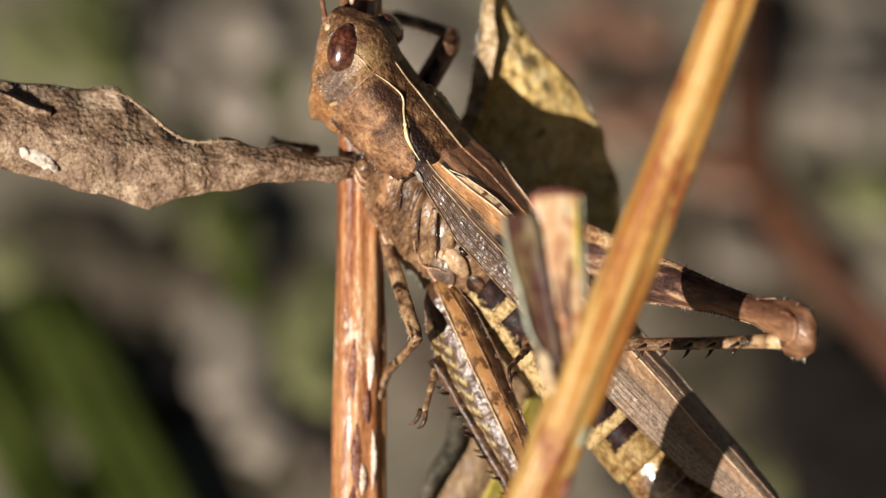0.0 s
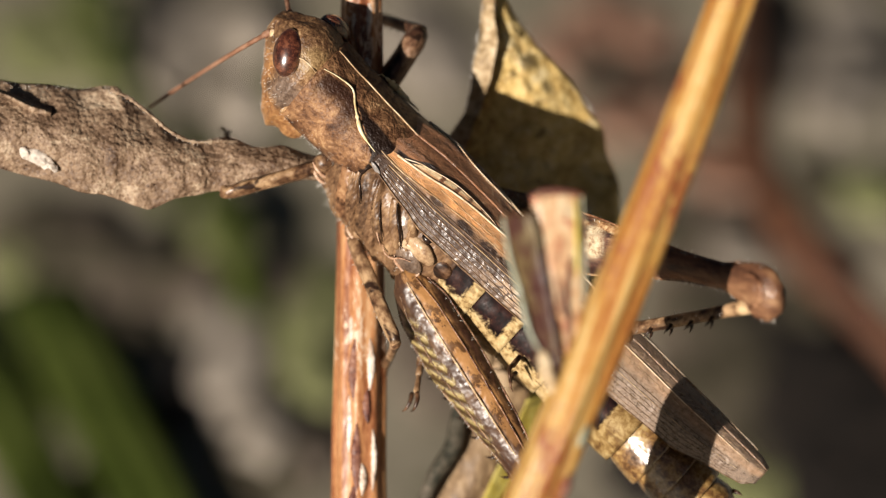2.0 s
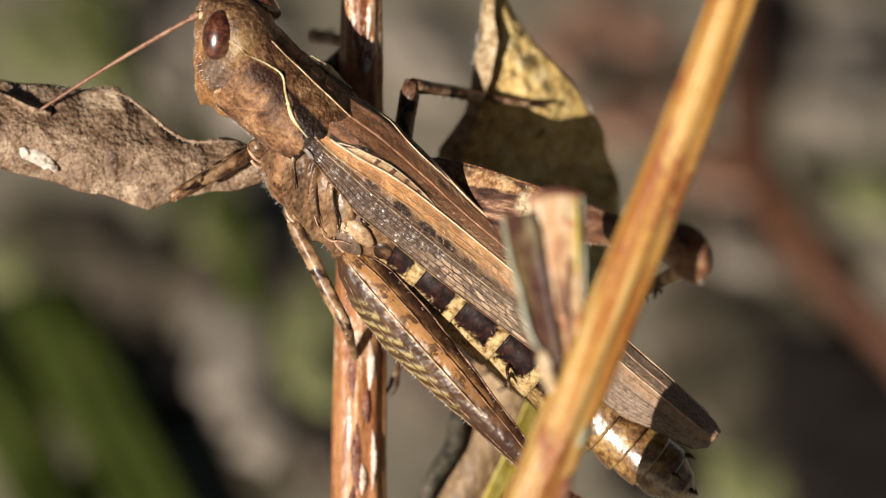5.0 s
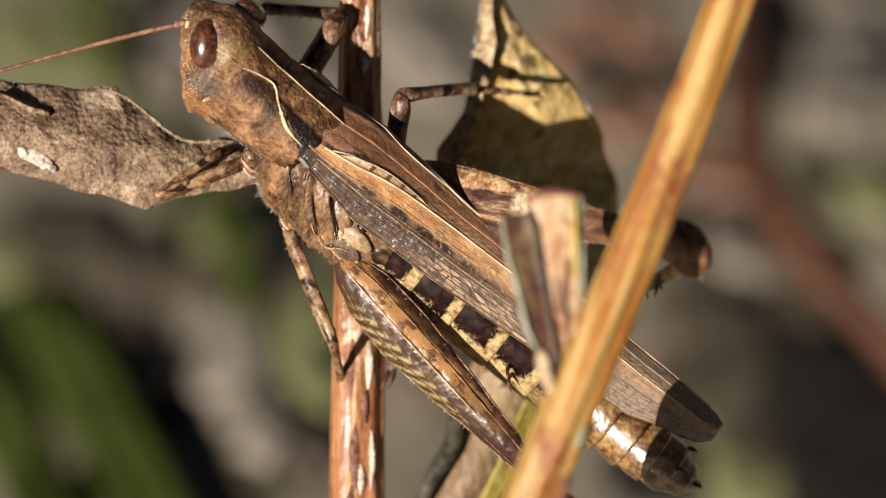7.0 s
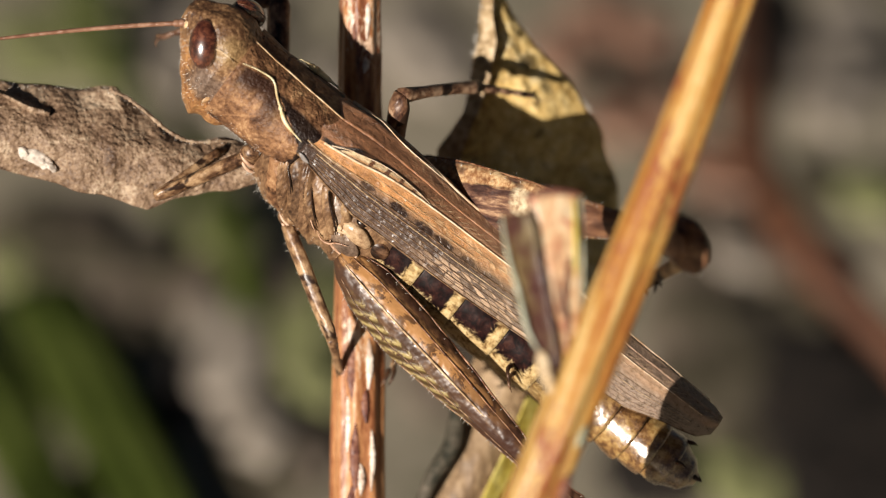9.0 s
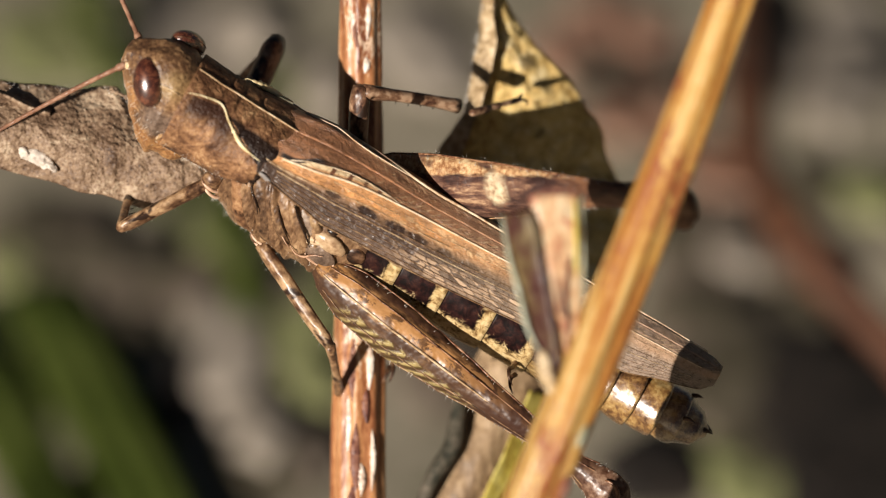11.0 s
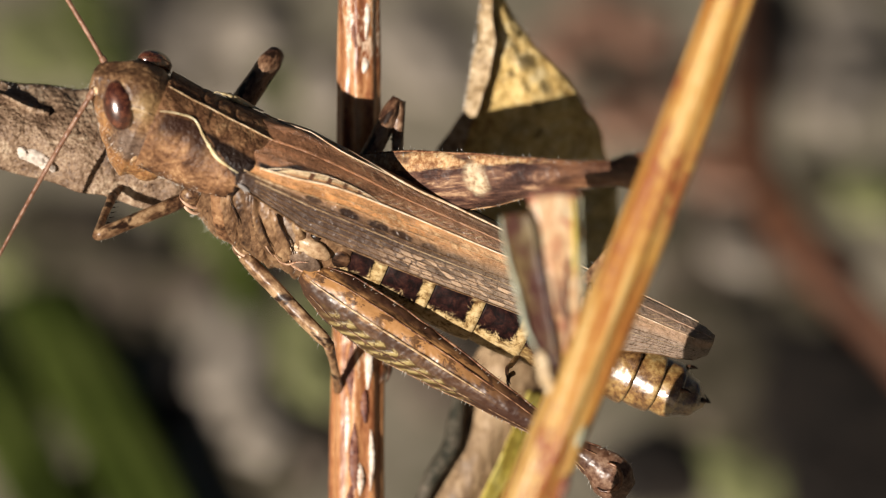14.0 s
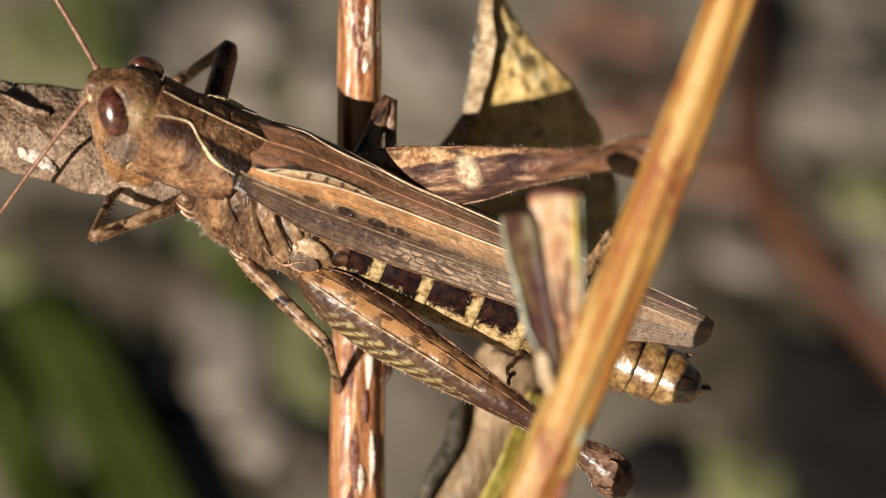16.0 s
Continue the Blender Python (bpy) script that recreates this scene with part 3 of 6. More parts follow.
# ---- ground ----
def build_ground():
    bm = bmesh.new()
    marks = [0] + [0.012 * 1.32 ** i for i in range(1, 37)]
    line = [-k for k in reversed(marks[1:])] + marks
    grid = []
    for y in line:
        row = []
        for x in line:
            near = max(0.0, 1 - (x * x + y * y) ** 0.5 / 0.6)
            z = (noise.noise(Vector((x, y, 0)) * 22) * 0.3 + noise.noise(Vector((x, y, 3)) * 90) * 0.12) * near
            row.append(bm.verts.new((x * 1000, (y + 0.06) * 1000, z + EARTH / MM - 0.3)))
        grid.append(row)
    for r0, r1 in zip(grid, grid[1:]):
        for k in range(len(line) - 1):
            bm.faces.new((r0[k], r0[k + 1], r1[k + 1], r1[k]))
    return tagged(part("ground", bm, soil), "dry grey-brown earth with moss, far below the plant", "ground", kind="structure")


build_ground()


def sheet_thing(name, bm, material, label, category, group="", kind=""):
    """A thing shaped in the plan's millimetres."""
    ob = part(name, bm, material)
    ob.matrix_basis = VIEW
    return tagged(ob, label, category, group, kind)


def ribbon(bm, pts, widths, fold=0.25, n=24, mat=0, up=Vector((0, 0, 1))):
    """A long blade through pts, keeled along its middle."""
    line = smooth_line(pts, n)
    rows = []
    for i, p in enumerate(line):
        way = (line[min(i + 1, n - 1)] - line[max(i - 1, 0)]).normalized()
        side = way.cross(up).normalized()
        u = i / (n - 1) * (len(widths) - 1)
        k = min(int(u), len(widths) - 2)
        w = widths[k] + (widths[k + 1] - widths[k]) * (u - k)
        rows.append([bm.verts.new(p + side * (w * s) + up * (fold * w * abs(s) * (1 if j < 5 else 0.75) - (0 if j < 5 else 0.12)))
                     for j, s in enumerate((-1, -0.5, 0, 0.5, 1, 1, 0.5, 0, -0.5, -1))])
    for r0, r1 in zip(rows, rows[1:]):
        for j in range(10):
            bm.faces.new((r0[j], r0[(j + 1) % 10], r1[(j + 1) % 10], r1[j])).material_index = mat
    bm.faces.new(rows[0])
    bm.faces.new(rows[-1])


def low_place(a, b, up):
    """The plan's millimetres for a place up mm over the ground behind (a, b)."""
    return VIEW.inverted() @ ground_under(a, b, up) / MM


def grass_blade(pts, w, label="broad green grass blade arching over the ground"):
    bm = bmesh.new()
    ribbon(bm, [low_place(*p) for p in pts], [w * 0.8, w, w * 0.9, w * 0.5], 0.12, up=VIEW.to_3x3().inverted() @ Vector((0, 0, 1)))
    blade = sheet_thing("grass_blade", bm, grass_mat, label, "grass", "grass blades")
    bm = bmesh.new()
    tube(bm, [p - Vector((0, 0, 0.05)) for p in smooth_line([low_place(*p) for p in pts], 24)], w * 0.09, 8)
    part("midrib", bm, grass_mat, blade)
    return blade


grass_blade([(50, 505, 0), (120, 615, 0.7), (190, 745, 1.2), (265, 880, 1.4), (420, 1180, 0.5)], 2.0)
grass_blade([(-110, 560, 0), (-40, 660, 1.0), (35, 790, 1.6), (95, 910, 1.9), (230, 1190, 0.6)], 1.7)
PALE_GRASS = "pale green grass blade leaning over the earth"
grass_blade([(60, -320, 0), (105, -150, 1), (165, 20, 2), (215, 150, 1.5), (300, 380, 0)], 0.9, PALE_GRASS)
grass_blade([(340, 230, 0), (385, 340, 1), (410, 430, 1.5), (435, 520, 1), (470, 600, 0)], 0.9, PALE_GRASS)


def clod(name, a, b, size, flat, material, label, category, seed):
    """A lump on the ground behind the plan's (a, b); size in mm."""
    bm = bmesh.new()
    bmesh.ops.create_icosphere(bm, subdivisions=4, radius=1.0)
    for v in bm.verts:
        n = v.co.normalized()
        k = 1 + 0.35 * noise.noise(n * 1.6 + Vector((seed, 0, 0))) + 0.14 * noise.noise(n * 4.5 + Vector((0, seed, 0)))
        v.co = Vector((n.x * size[0] * k, n.y * size[1] * k, n.z * flat * k))
    ob = part(name, bm, material)
    ob.matrix_basis = Matrix.Translation(ground_under(a, b, flat * 0.1)) @ pose(0, 0, 0, 0, 0, seed * 5 - 22)
    return tagged(ob, label, category)


PALE = "bleached rounded stone lying on the earth"
MOULD_SHADE = "near-black leaf mould on the earth, partly painted shade"
DEAD = "flat brown dead leaf lying on the earth"
MOSS = "low cushion of dull green moss on the earth"
RUSSET = "fallen russet leaf lying on the earth"
UNIT = 0.0275  # mm on the ground for one unit of the plan
LITTER = {
    ("stone", "stone", PALE, litter_mat, 0.55): [(320, 65, 90, 70), (400, 620, 85, 85), (1490, 115, 90, 140), (740, 90, 80, 100), (1300, 462, 50, 26), (445, 745, 70, 40), (580, 150, 50, 60)],
    ("stone", "stone", PALE, litter_mat, 0.85): [(440, 50, 70, 60), (200, 95, 50, 34), (430, 180, 60, 60), (300, 130, 60, 45), (245, 40, 34, 36), (480, 790, 50, 50)],
    # Dark lumps, several standing in for shade beside blades and stem.
    ("mould_shade", "leaf litter", MOULD_SHADE, dark_litter_shade, 0.6): [(1505, 740, 190, 200), (1560, 890, 180, 120), (1450, 850, 80, 90), (1385, 70, 34, 120), (270, 440, 40, 30), (312, 700, 36, 90), (60, 690, 40, 60), (165, 860, 40, 70), (1160, 835, 80, 60), (1110, 125, 20, 22), (1165, 125, 20, 24), (1065, 165, 18, 20)],
    ("moss_cushion", "moss", MOSS, moss_mat, 0.5): [(165, 30, 90, 50), (50, 60, 70, 50), (200, 130, 60, 35), (400, 410, 60, 55), (20, 470, 50, 45), (560, 560, 60, 80), (560, 670, 45, 50), (1330, 850, 70, 70), (490, 150, 50, 50), (90, 100, 90, 60), (1545, 345, 60, 45)],
    ("dead_leaf", "leaf", DEAD, brown_litter, 0.35): [(235, 525, 70, 50), (1240, 600, 85, 90), (1250, 400, 80, 50), (1440, 470, 80, 45), (1290, 700, 80, 70), (130, 400, 70, 35), (480, 500, 55, 55), (780, 640, 80, 100), (520, 800, 70, 60), (340, 500, 50, 50), (1230, 500, 70, 50)],
    ("rotting_leaf", "leaf", "rotting olive-brown leaf lying on the earth", olive_litter, 0.45): [(1300, 660, 120, 110), (1235, 560, 80, 70), (1350, 800, 90, 80), (1425, 560, 60, 60), (290, 475, 70, 55), (120, 450, 110, 50), (215, 575, 60, 50), (60, 400, 90, 40), (1440, 330, 40, 60), (470, 810, 80, 70), (1200, 420, 60, 50)],
    ("russet_leaf", "leaf", RUSSET, russet_mat, 0.35): [(1075, 30, 75, 45), (1000, 90, 60, 60), (1275, 300, 65, 50), (1095, 220, 60, 35), (1180, 200, 70, 40), (1150, 60, 50, 40)],
}


def dead_stem(pts, r, label):
    bm = bmesh.new()
    line = smooth_line([low_place(*p) for p in pts], 40)
    tube(bm, line, [r * (1 + 0.15 * math.sin(i * 0.9)) for i in range(40)], 12, rib=0.05, ribs=5)
    return sheet_thing("dead_plant", bm, rust_mat, label, "dry plant", "dead plants behind the stalk")


rnd = random.Random(77)
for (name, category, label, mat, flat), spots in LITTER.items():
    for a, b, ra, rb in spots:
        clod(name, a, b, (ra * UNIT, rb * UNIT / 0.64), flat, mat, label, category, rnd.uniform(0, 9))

dead_stem([(1335, -420, 3), (1325, -60, 9), (1325, 110, 9), (1335, 250, 8.5), (1395, 400, 8), (1480, 505, 7), (1570, 600, 6), (1800, 860, -1)], 1.0, "rusty brown dead stem bending over the ground")
dead_stem([(1050, -380, -1), (1075, -40, 4), (1100, 90, 5), (1190, 230, 7), (1340, 290, 8.4)], 0.3, "thin rusty side stem joining a thicker one")
dead_stem([(960, 60, -1), (1070, 190, 3), (1230, 290, 6), (1350, 320, 8.3)], 0.3, "thin rusty side stem joining a thicker one")


# ---- the plant that the insect sits on ----
def stick(name, pts, radii, material, ribs, rib, label, category, sides=40, n=120, squash=1.0, seed=0.0, rough=0.03):
    """A ribbed stalk; its object z runs along it."""
    line = smooth_line(pts, n)
    base, way = line[0], (line[-1] - line[0]).normalized()
    local = Matrix.Translation(base) @ way.to_track_quat("Z", "Y").to_matrix().to_4x4()
    inv = local.inverted()
    bm = bmesh.new()
    at = [0.0]
    for p, q in zip(pts, pts[1:]):
        at.append(at[-1] + (Vector(q) - Vector(p)).length)
    rad = [curve_row([(a / at[-1], r) for a, r in zip(at, radii)], k / (n - 1))[0] for k in range(n)]
    rings = tube(bm, [inv @ p for p in line], rad, sides, rib=rib, ribs=ribs, squash=squash)
    for ring in rings:
        mid = sum((v.co for v in ring), Vector()) / sides
        for v in ring:
            out = v.co - mid
            v.co += out * (noise.noise(v.co * 0.9 + Vector((seed, 0, 0))) * rough
                           + noise.noise(Vector((v.co.x * 2.5, v.co.y * 2.5, v.co.z * 0.3 + seed))) * rough * 2.4)
    ob = part(name, bm, material)
    local.translation *= MM
    ob.matrix_basis = VIEW @ local
    return tagged(ob, label, category)


stalk = stick("plant_stalk", [(-2.7, -66, -5.0), (-2.68, -40, -5.0), on(637, 900, -5.0), on(638, 600, -5.0), on(640, 300, -5.0), on(640, -20, -4.4), on(640, -500, -5), on(646, -1500, -8)],
              [1.0, 0.95, 0.90, 0.84, 0.76, 0.66, 0.5, 0.3], stalk_mat, 9, 0.045, "upright reddish-brown ribbed dry stalk with pale flecks", "plant stalk", 54, 200, seed=3.0, rough=0.02)
stem = stick("straw_stem", [(-16, -68, 5.5), on(640, 1640, 6.4), on(925, 935, 7.0), on(1005, 740, 7.2), on(1130, 440, 7.2), on(1225, 195, 7.2), on(1290, 20, 7.2), on(1440, -420, 7), on(1700, -1300, 5)],
             [0.95, 0.92, 0.86, 0.84, 0.78, 0.74, 0.70, 0.6, 0.4], stem_mat, 7, 0.075, "leaning golden straw stem with reddish streaks", "plant stem", 48, 200, seed=9.0, rough=0.03)


def along_stick(ob, bm, pts, wide, thick, material, name, label):
    """A thin raised strip on a stalk, given on the plan."""
    inv = (VIEW.inverted() @ ob.matrix_basis).inverted()
    line = smooth_line(pts, 24)
    tube(bm, [p for p in line], [wide * math.sin(math.pi * (0.06 + 0.88 * k / 23)) * (0.75 + 0.5 * abs(noise.noise(Vector((k * 0.4, wide * 9, 1))))) for k in range(24)], 8, squash=1.0)
    mid = sum(line, Vector()) / 24
    for v in bm.verts:
        v.co.z = mid.z + (v.co.z - mid.z) * thick / wide
        v.co = inv @ (v.co * MM) / MM
    return part(name, bm, material, ob, label)


peel = mottled("peeled silvery bark", [(0.3, (0.42, 0.30, 0.22)), (0.5, (0.66, 0.55, 0.45)), (0.75, (0.80, 0.74, 0.66))], 1.0, rough=0.35, bump=0.06)
rind = mottled("dark purple rind", [(0.3, (0.06, 0.02, 0.016)), (0.5, (0.14, 0.05, 0.035)), (0.75, (0.28, 0.13, 0.08))], 0.9, rough=0.5)


def stalk_face(b, off):
    """Depth of the stalk's near surface at height b, off mm beside its middle."""
    r = 0.665 + 0.24 * (b + 20) / 920
    return -5.0 + 0.6 * max(0.0, 1 - (b + 20) / 320) + math.sqrt(max(0.1, r * r - off * off)) - 0.01


rnd = random.Random(21)
for a, b0, b1 in ((652, -15, 70), (628, 20, 60), (655, 600, 690), (618, 700, 800), (660, 760, 870), (640, 820, 880), (622, 560, 610), (648, 100, 130)):
    w = rnd.uniform(0.10, 0.17)
    off = (a - 640) / 55
    d = stalk_face((b0 + b1) / 2, off)
    along_stick(stalk, bmesh.new(), [on(a, b0, d), on(a + 2, (b0 + b1) / 2, d + 0.02), on(a - 1, b1, d)], w, 0.05, peel, "peeled_strip", "silvery strip of peeled bark")
for a, b0, b1, w in ((628, 600, 720, 0.22), (632, 750, 880, 0.20), (650, 690, 750, 0.15), (626, 860, 960, 0.24), (632, 30, 85, 0.10)):
    off = (a - 640) / 55
    d = stalk_face((b0 + b1) / 2, off) + 0.035
    along_stick(stalk, bmesh.new(), [on(a, b0, d), on(a - 2, (b0 + b1) / 2, d + 0.02), on(a + 1, b1, d)], w, 0.05, rind, "rind_patch", "dark purple patch of rind")
for a, b, way, w, mat, name, label in ((1031, 774, 20, 0.13, stub_edge, "leaf_scar", "pale scar on the stem"), (1003, 862, 26, 0.16, rind, "rind_patch", "dark purple patch of rind"), (1020, 735, 12, 0.12, rind, "rind_patch", "dark purple patch of rind"), (1178, 345, 22, 0.10, rind, "rind_patch", "dark purple patch of rind")):
    d = 7.2 + 0.70
    along_stick(stem, bmesh.new(), [on(a - 0.38 * way, b + way, d), on(a, b, d), on(a + 0.38 * way, b - way, d)], w, 0.10, mat, name, label)


def build_stub():
    """The broken side shoot of the straw stem, split lengthwise in two."""
    root = new("split_stub")
    root.matrix_basis = VIEW @ Matrix.Translation(on(990, 705, 6.9) * MM)
    tagged(root, "broken split side shoot in the fork of the straw stem", "plant stub")
    o = on(990, 705, 6.9)

    def half(name, mids, wide, thick, tilt, material, label):
        """wide: rows of share of the length and half width."""
        bm = bmesh.new()
        line = smooth_line([on(*p) - o for p in mids], 40)
        rings = []
        for i, p in enumerate(line):
            u = i / 39
            w = curve_row(wide, u)[0] * (1 + 0.10 * noise.noise(Vector((u * 7, tilt, 2))))
            deep = thick * min(1.0, 0.4 + w)
            ring = []
            for k in range(20):
                a = 2 * math.pi * k / 20
                x = math.copysign(abs(math.cos(a)) ** 0.7, math.cos(a)) * w
                z = math.copysign(abs(math.sin(a)) ** 0.7, math.sin(a)) * deep
                q = p + Vector((x, (x * 0.10 + 0.05 * noise.noise(Vector((x * 6, u, 4)))) * u ** 8, z + tilt * x))
                q += Vector((noise.noise(q * 1.1 + Vector((tilt, 5, 0))) * 0.05, 0, noise.noise(q * 2.3) * 0.05))
                ring.append(bm.verts.new(q))
            rings.append(ring)
        for r0, r1 in zip(rings, rings[1:]):
            for k in range(20):
                bm.faces.new((r0[k], r0[(k + 1) % 20], r1[(k + 1) % 20], r1[k]))
        bm.faces.new(rings[0])
        bm.faces.new(rings[-1])
        ob = part(name, bm, material, root, label)
        # streaks run along the shoot
        turn = Matrix.Rotation(radians(-90), 4, "X")
        ob.data.transform(turn.inverted())
        ob.matrix_basis = turn
        return ob

    def strip(name, pts, radius, material, label):
        bm = bmesh.new()
        tube(bm, smooth_line([on(*p) - o for p in pts], 30), [radius * math.sin(math.pi * (0.12 + 0.76 * k / 29)) * (0.7 + 0.7 * abs(noise.noise(Vector((k * 0.3, radius * 90, pts[0][0]))))) for k in range(30)], 8)
        return part(name, bm, material, root, label)

    half("split_face", [(990, 715, 6.9), (1002, 640, 7.1), (1001, 560, 7.3), (998, 480, 7.4), (986, 342, 7.4)], [(0, 0.16), (0.2, 0.15), (0.38, 0.42), (0.55, 0.62), (0.66, 0.66), (1, 0.82)], 0.24, -0.10, stub_pale, "pale pinkish split face with red stains")
    half("split_rind", [(984, 712, 6.9), (970, 640, 7.2), (948, 530, 7.3), (930, 452, 7.4), (916, 378, 7.4)], [(0, 0.16), (0.2, 0.34), (0.5, 0.44), (0.8, 0.52), (1, 0.46)], 0.24, 0.85, stub_dark, "dark maroon and olive weathered rind")
    half("tan_sliver", [(980, 700, 7.4), (972, 675, 7.55), (964, 648, 7.6), (958, 622, 7.5)], [(0, 0.10), (0.4, 0.24), (0.8, 0.20), (1, 0.08)], 0.12, 0.5, leaf_rim, "short tan sliver at the foot of the rind")
    for pts, radius in (([(966, 640, 7.3), (939, 590, 7.35), (921, 520, 7.3), (902, 452, 7.25), (890, 382, 7.2)], 0.10), ([(1022, 580, 7.3), (1034, 510, 7.4), (1033, 430, 7.45), (1031, 345, 7.45)], 0.07)):
        strip("bleached_edge", pts, radius, stub_edge, "pale greenish bleached edge")
    strip("yellow_edge", [(1022, 490, 7.6), (1022, 430, 7.66), (1019, 352, 7.64)], 0.10, low_yellow, "yellow inner edge of the split face")
    strip("bark_rim", [(938, 347, 7.55), (960, 340, 7.62), (990, 339, 7.66), (1014, 341, 7.64), (1032, 346, 7.5)], 0.15, rind, "frayed grey-brown rim of bark")
    for pts, radius in (([(952, 372, 7.6), (960, 430, 7.66), (970, 490, 7.66), (984, 560, 7.6)], 0.06), ([(1012, 455, 7.66), (1002, 510, 7.66), (1006, 570, 7.55), (1006, 620, 7.4)], 0.10), ([(985, 482, 7.66), (988, 520, 7.64), (994, 560, 7.6)], 0.07)):
        strip("red_streak", pts, radius, rind, "dark red streak along the split face")


build_stub()


def leaf_strip(bm, stations, cols, lift, n, thick=0.10, crinkle=0.12, seed=0.0):
    """A leaf blade across stations of (along-start a, b) to (a, b): each a row of plan places; lift(u, v): mm towards the lens."""
    front, back = [], []
    rows = [(k / (len(stations) - 1), *s) for k, s in enumerate(stations)]
    for i in range(n + 1):
        u = i / n
        a0, b0, a1, b1 = curve_row(rows, u)
        f, g = [], []
        for j in range(cols + 1):
            v = j / cols
            d = lift(u, v)
            p = on(a0 + (a1 - a0) * v, b0 + (b1 - b0) * v, d)
            e = 1 - abs(2 * v - 1)
            q = Vector((p.x * 0.55 + seed, p.y * 0.55, seed))
            p += Vector((0.5 * noise.noise(q * 2.1) * (1 - e), 0.6 * noise.noise(q * 1.7 + Vector((9, 0, 0))) * (1 - e), 0)) * crinkle * 2
            p.z += crinkle * (2.2 * noise.noise(q) + noise.noise(q * 3) + 0.45 * noise.noise(q * 8))
            f.append(bm.verts.new(p))
            g.append(bm.verts.new(p - Vector((0, 0, thick * (0.5 + e)))))
        front.append(f)
        back.append(g)
    for i in range(n):
        for j in range(cols):
            a = bm.faces.new((front[i][j], front[i + 1][j], front[i + 1][j + 1], front[i][j + 1]))
            b = bm.faces.new((back[i][j], back[i][j + 1], back[i + 1][j + 1], back[i + 1][j]))
    edge_f = front[0] + [r[-1] for r in front[1:]] + front[-1][-2::-1] + [r[0] for r in front[-2:0:-1]]
    edge_b = back[0] + [r[-1] for r in back[1:]] + back[-1][-2::-1] + [r[0] for r in back[-2:0:-1]]
    for k in range(len(edge_f)):
        m = (k + 1) % len(edge_f)
        bm.faces.new((edge_f[k], edge_f[m], edge_b[m], edge_b[k]))


def build_dry_leaf():
    bm = bmesh.new()
    leaf_strip(bm, [(-150, 160, -150, 275), (0, 146, 0, 300), (100, 152, 100, 325), (205, 154, 205, 352), (262, 195, 262, 366), (320, 245, 325, 350), (400, 250, 405, 336), (500, 262, 500, 325), (600, 275, 600, 318), (640, 280, 640, 312)],
               22, lambda u, v: -3.4 + 1.1 * (v - 0.5) * (1 - u) + 0.9 * math.cos(3.1 * (v - 0.5)) * (1 - u * 0.6) - 1.2 * max(0, u - 0.6), 120, 0.14, 0.16, 2.0)
    # a frayed upper rim
    line = smooth_line([on(196, 158, -2.75), on(225, 172, -2.6), on(262, 200, -2.5), on(300, 232, -2.6), on(330, 248, -2.8), on(400, 250, -3.1)], 50)
    tube(bm, line, [0.05 + 0.11 * abs(noise.noise(Vector((i * 0.5, 0, 0)))) for i in range(50)], 8)
    leaf = sheet_thing("dry_leaf", bm, dry_leaf, "shrivelled grey-brown dead leaf jutting from the stalk", "leaf")
    bm = bmesh.new()
    leaf_strip(bm, [(-20, 150, 0, 172), (20, 165, 30, 186), (55, 178, 62, 204), (92, 190, 88, 212)], 8, lambda u, v: -3.05 + 0.45 * math.sin(3 * v), 24, 0.08, 0.10, 5.0)
    fuzz = bmesh.new()
    rnd = random.Random(31)
    rim = smooth_line([on(-10, 148, -2.9), on(100, 154, -2.7), on(196, 158, -2.7), on(262, 200, -2.5), on(330, 248, -2.8), on(400, 250, -3.1)], 60)
    for _ in range(170):
        p = rim[rnd.randrange(60)] + Vector((rnd.uniform(-0.2, 0.2), rnd.uniform(-0.15, 0.05), rnd.uniform(-0.1, 0.1)))
        bristle(fuzz, p, (rnd.uniform(-0.6, 0.6), 1, rnd.uniform(-0.2, 0.5)), rnd.uniform(0.04, 0.13), 0.007)
    part("rim_fuzz", fuzz, hair, leaf, "short pale fuzz on the leaf rim")
    part("curled_lobe", bm, dry_leaf, leaf, "dark curled lobe of the leaf")
    bm = bmesh.new()
    for k, (a, b, r) in enumerate(((50, 272, 0.24), (66, 278, 0.32), (80, 286, 0.26), (94, 298, 0.14))):
        ball(bm, on(a, b, -2.68), (r * 1.3, r * 0.85, 0.10), Euler((0, 0, -0.5)).to_matrix(), 18, 12)
    for v in bm.verts:
        v.co += Vector((noise.noise(v.co * 5), noise.noise(v.co * 5 + Vector((7, 0, 0))), noise.noise(v.co * 6))) * 0.10
    part("bleached_patch", bm, pale_fleck, leaf, "bleached white flake on the leaf")


build_dry_leaf()


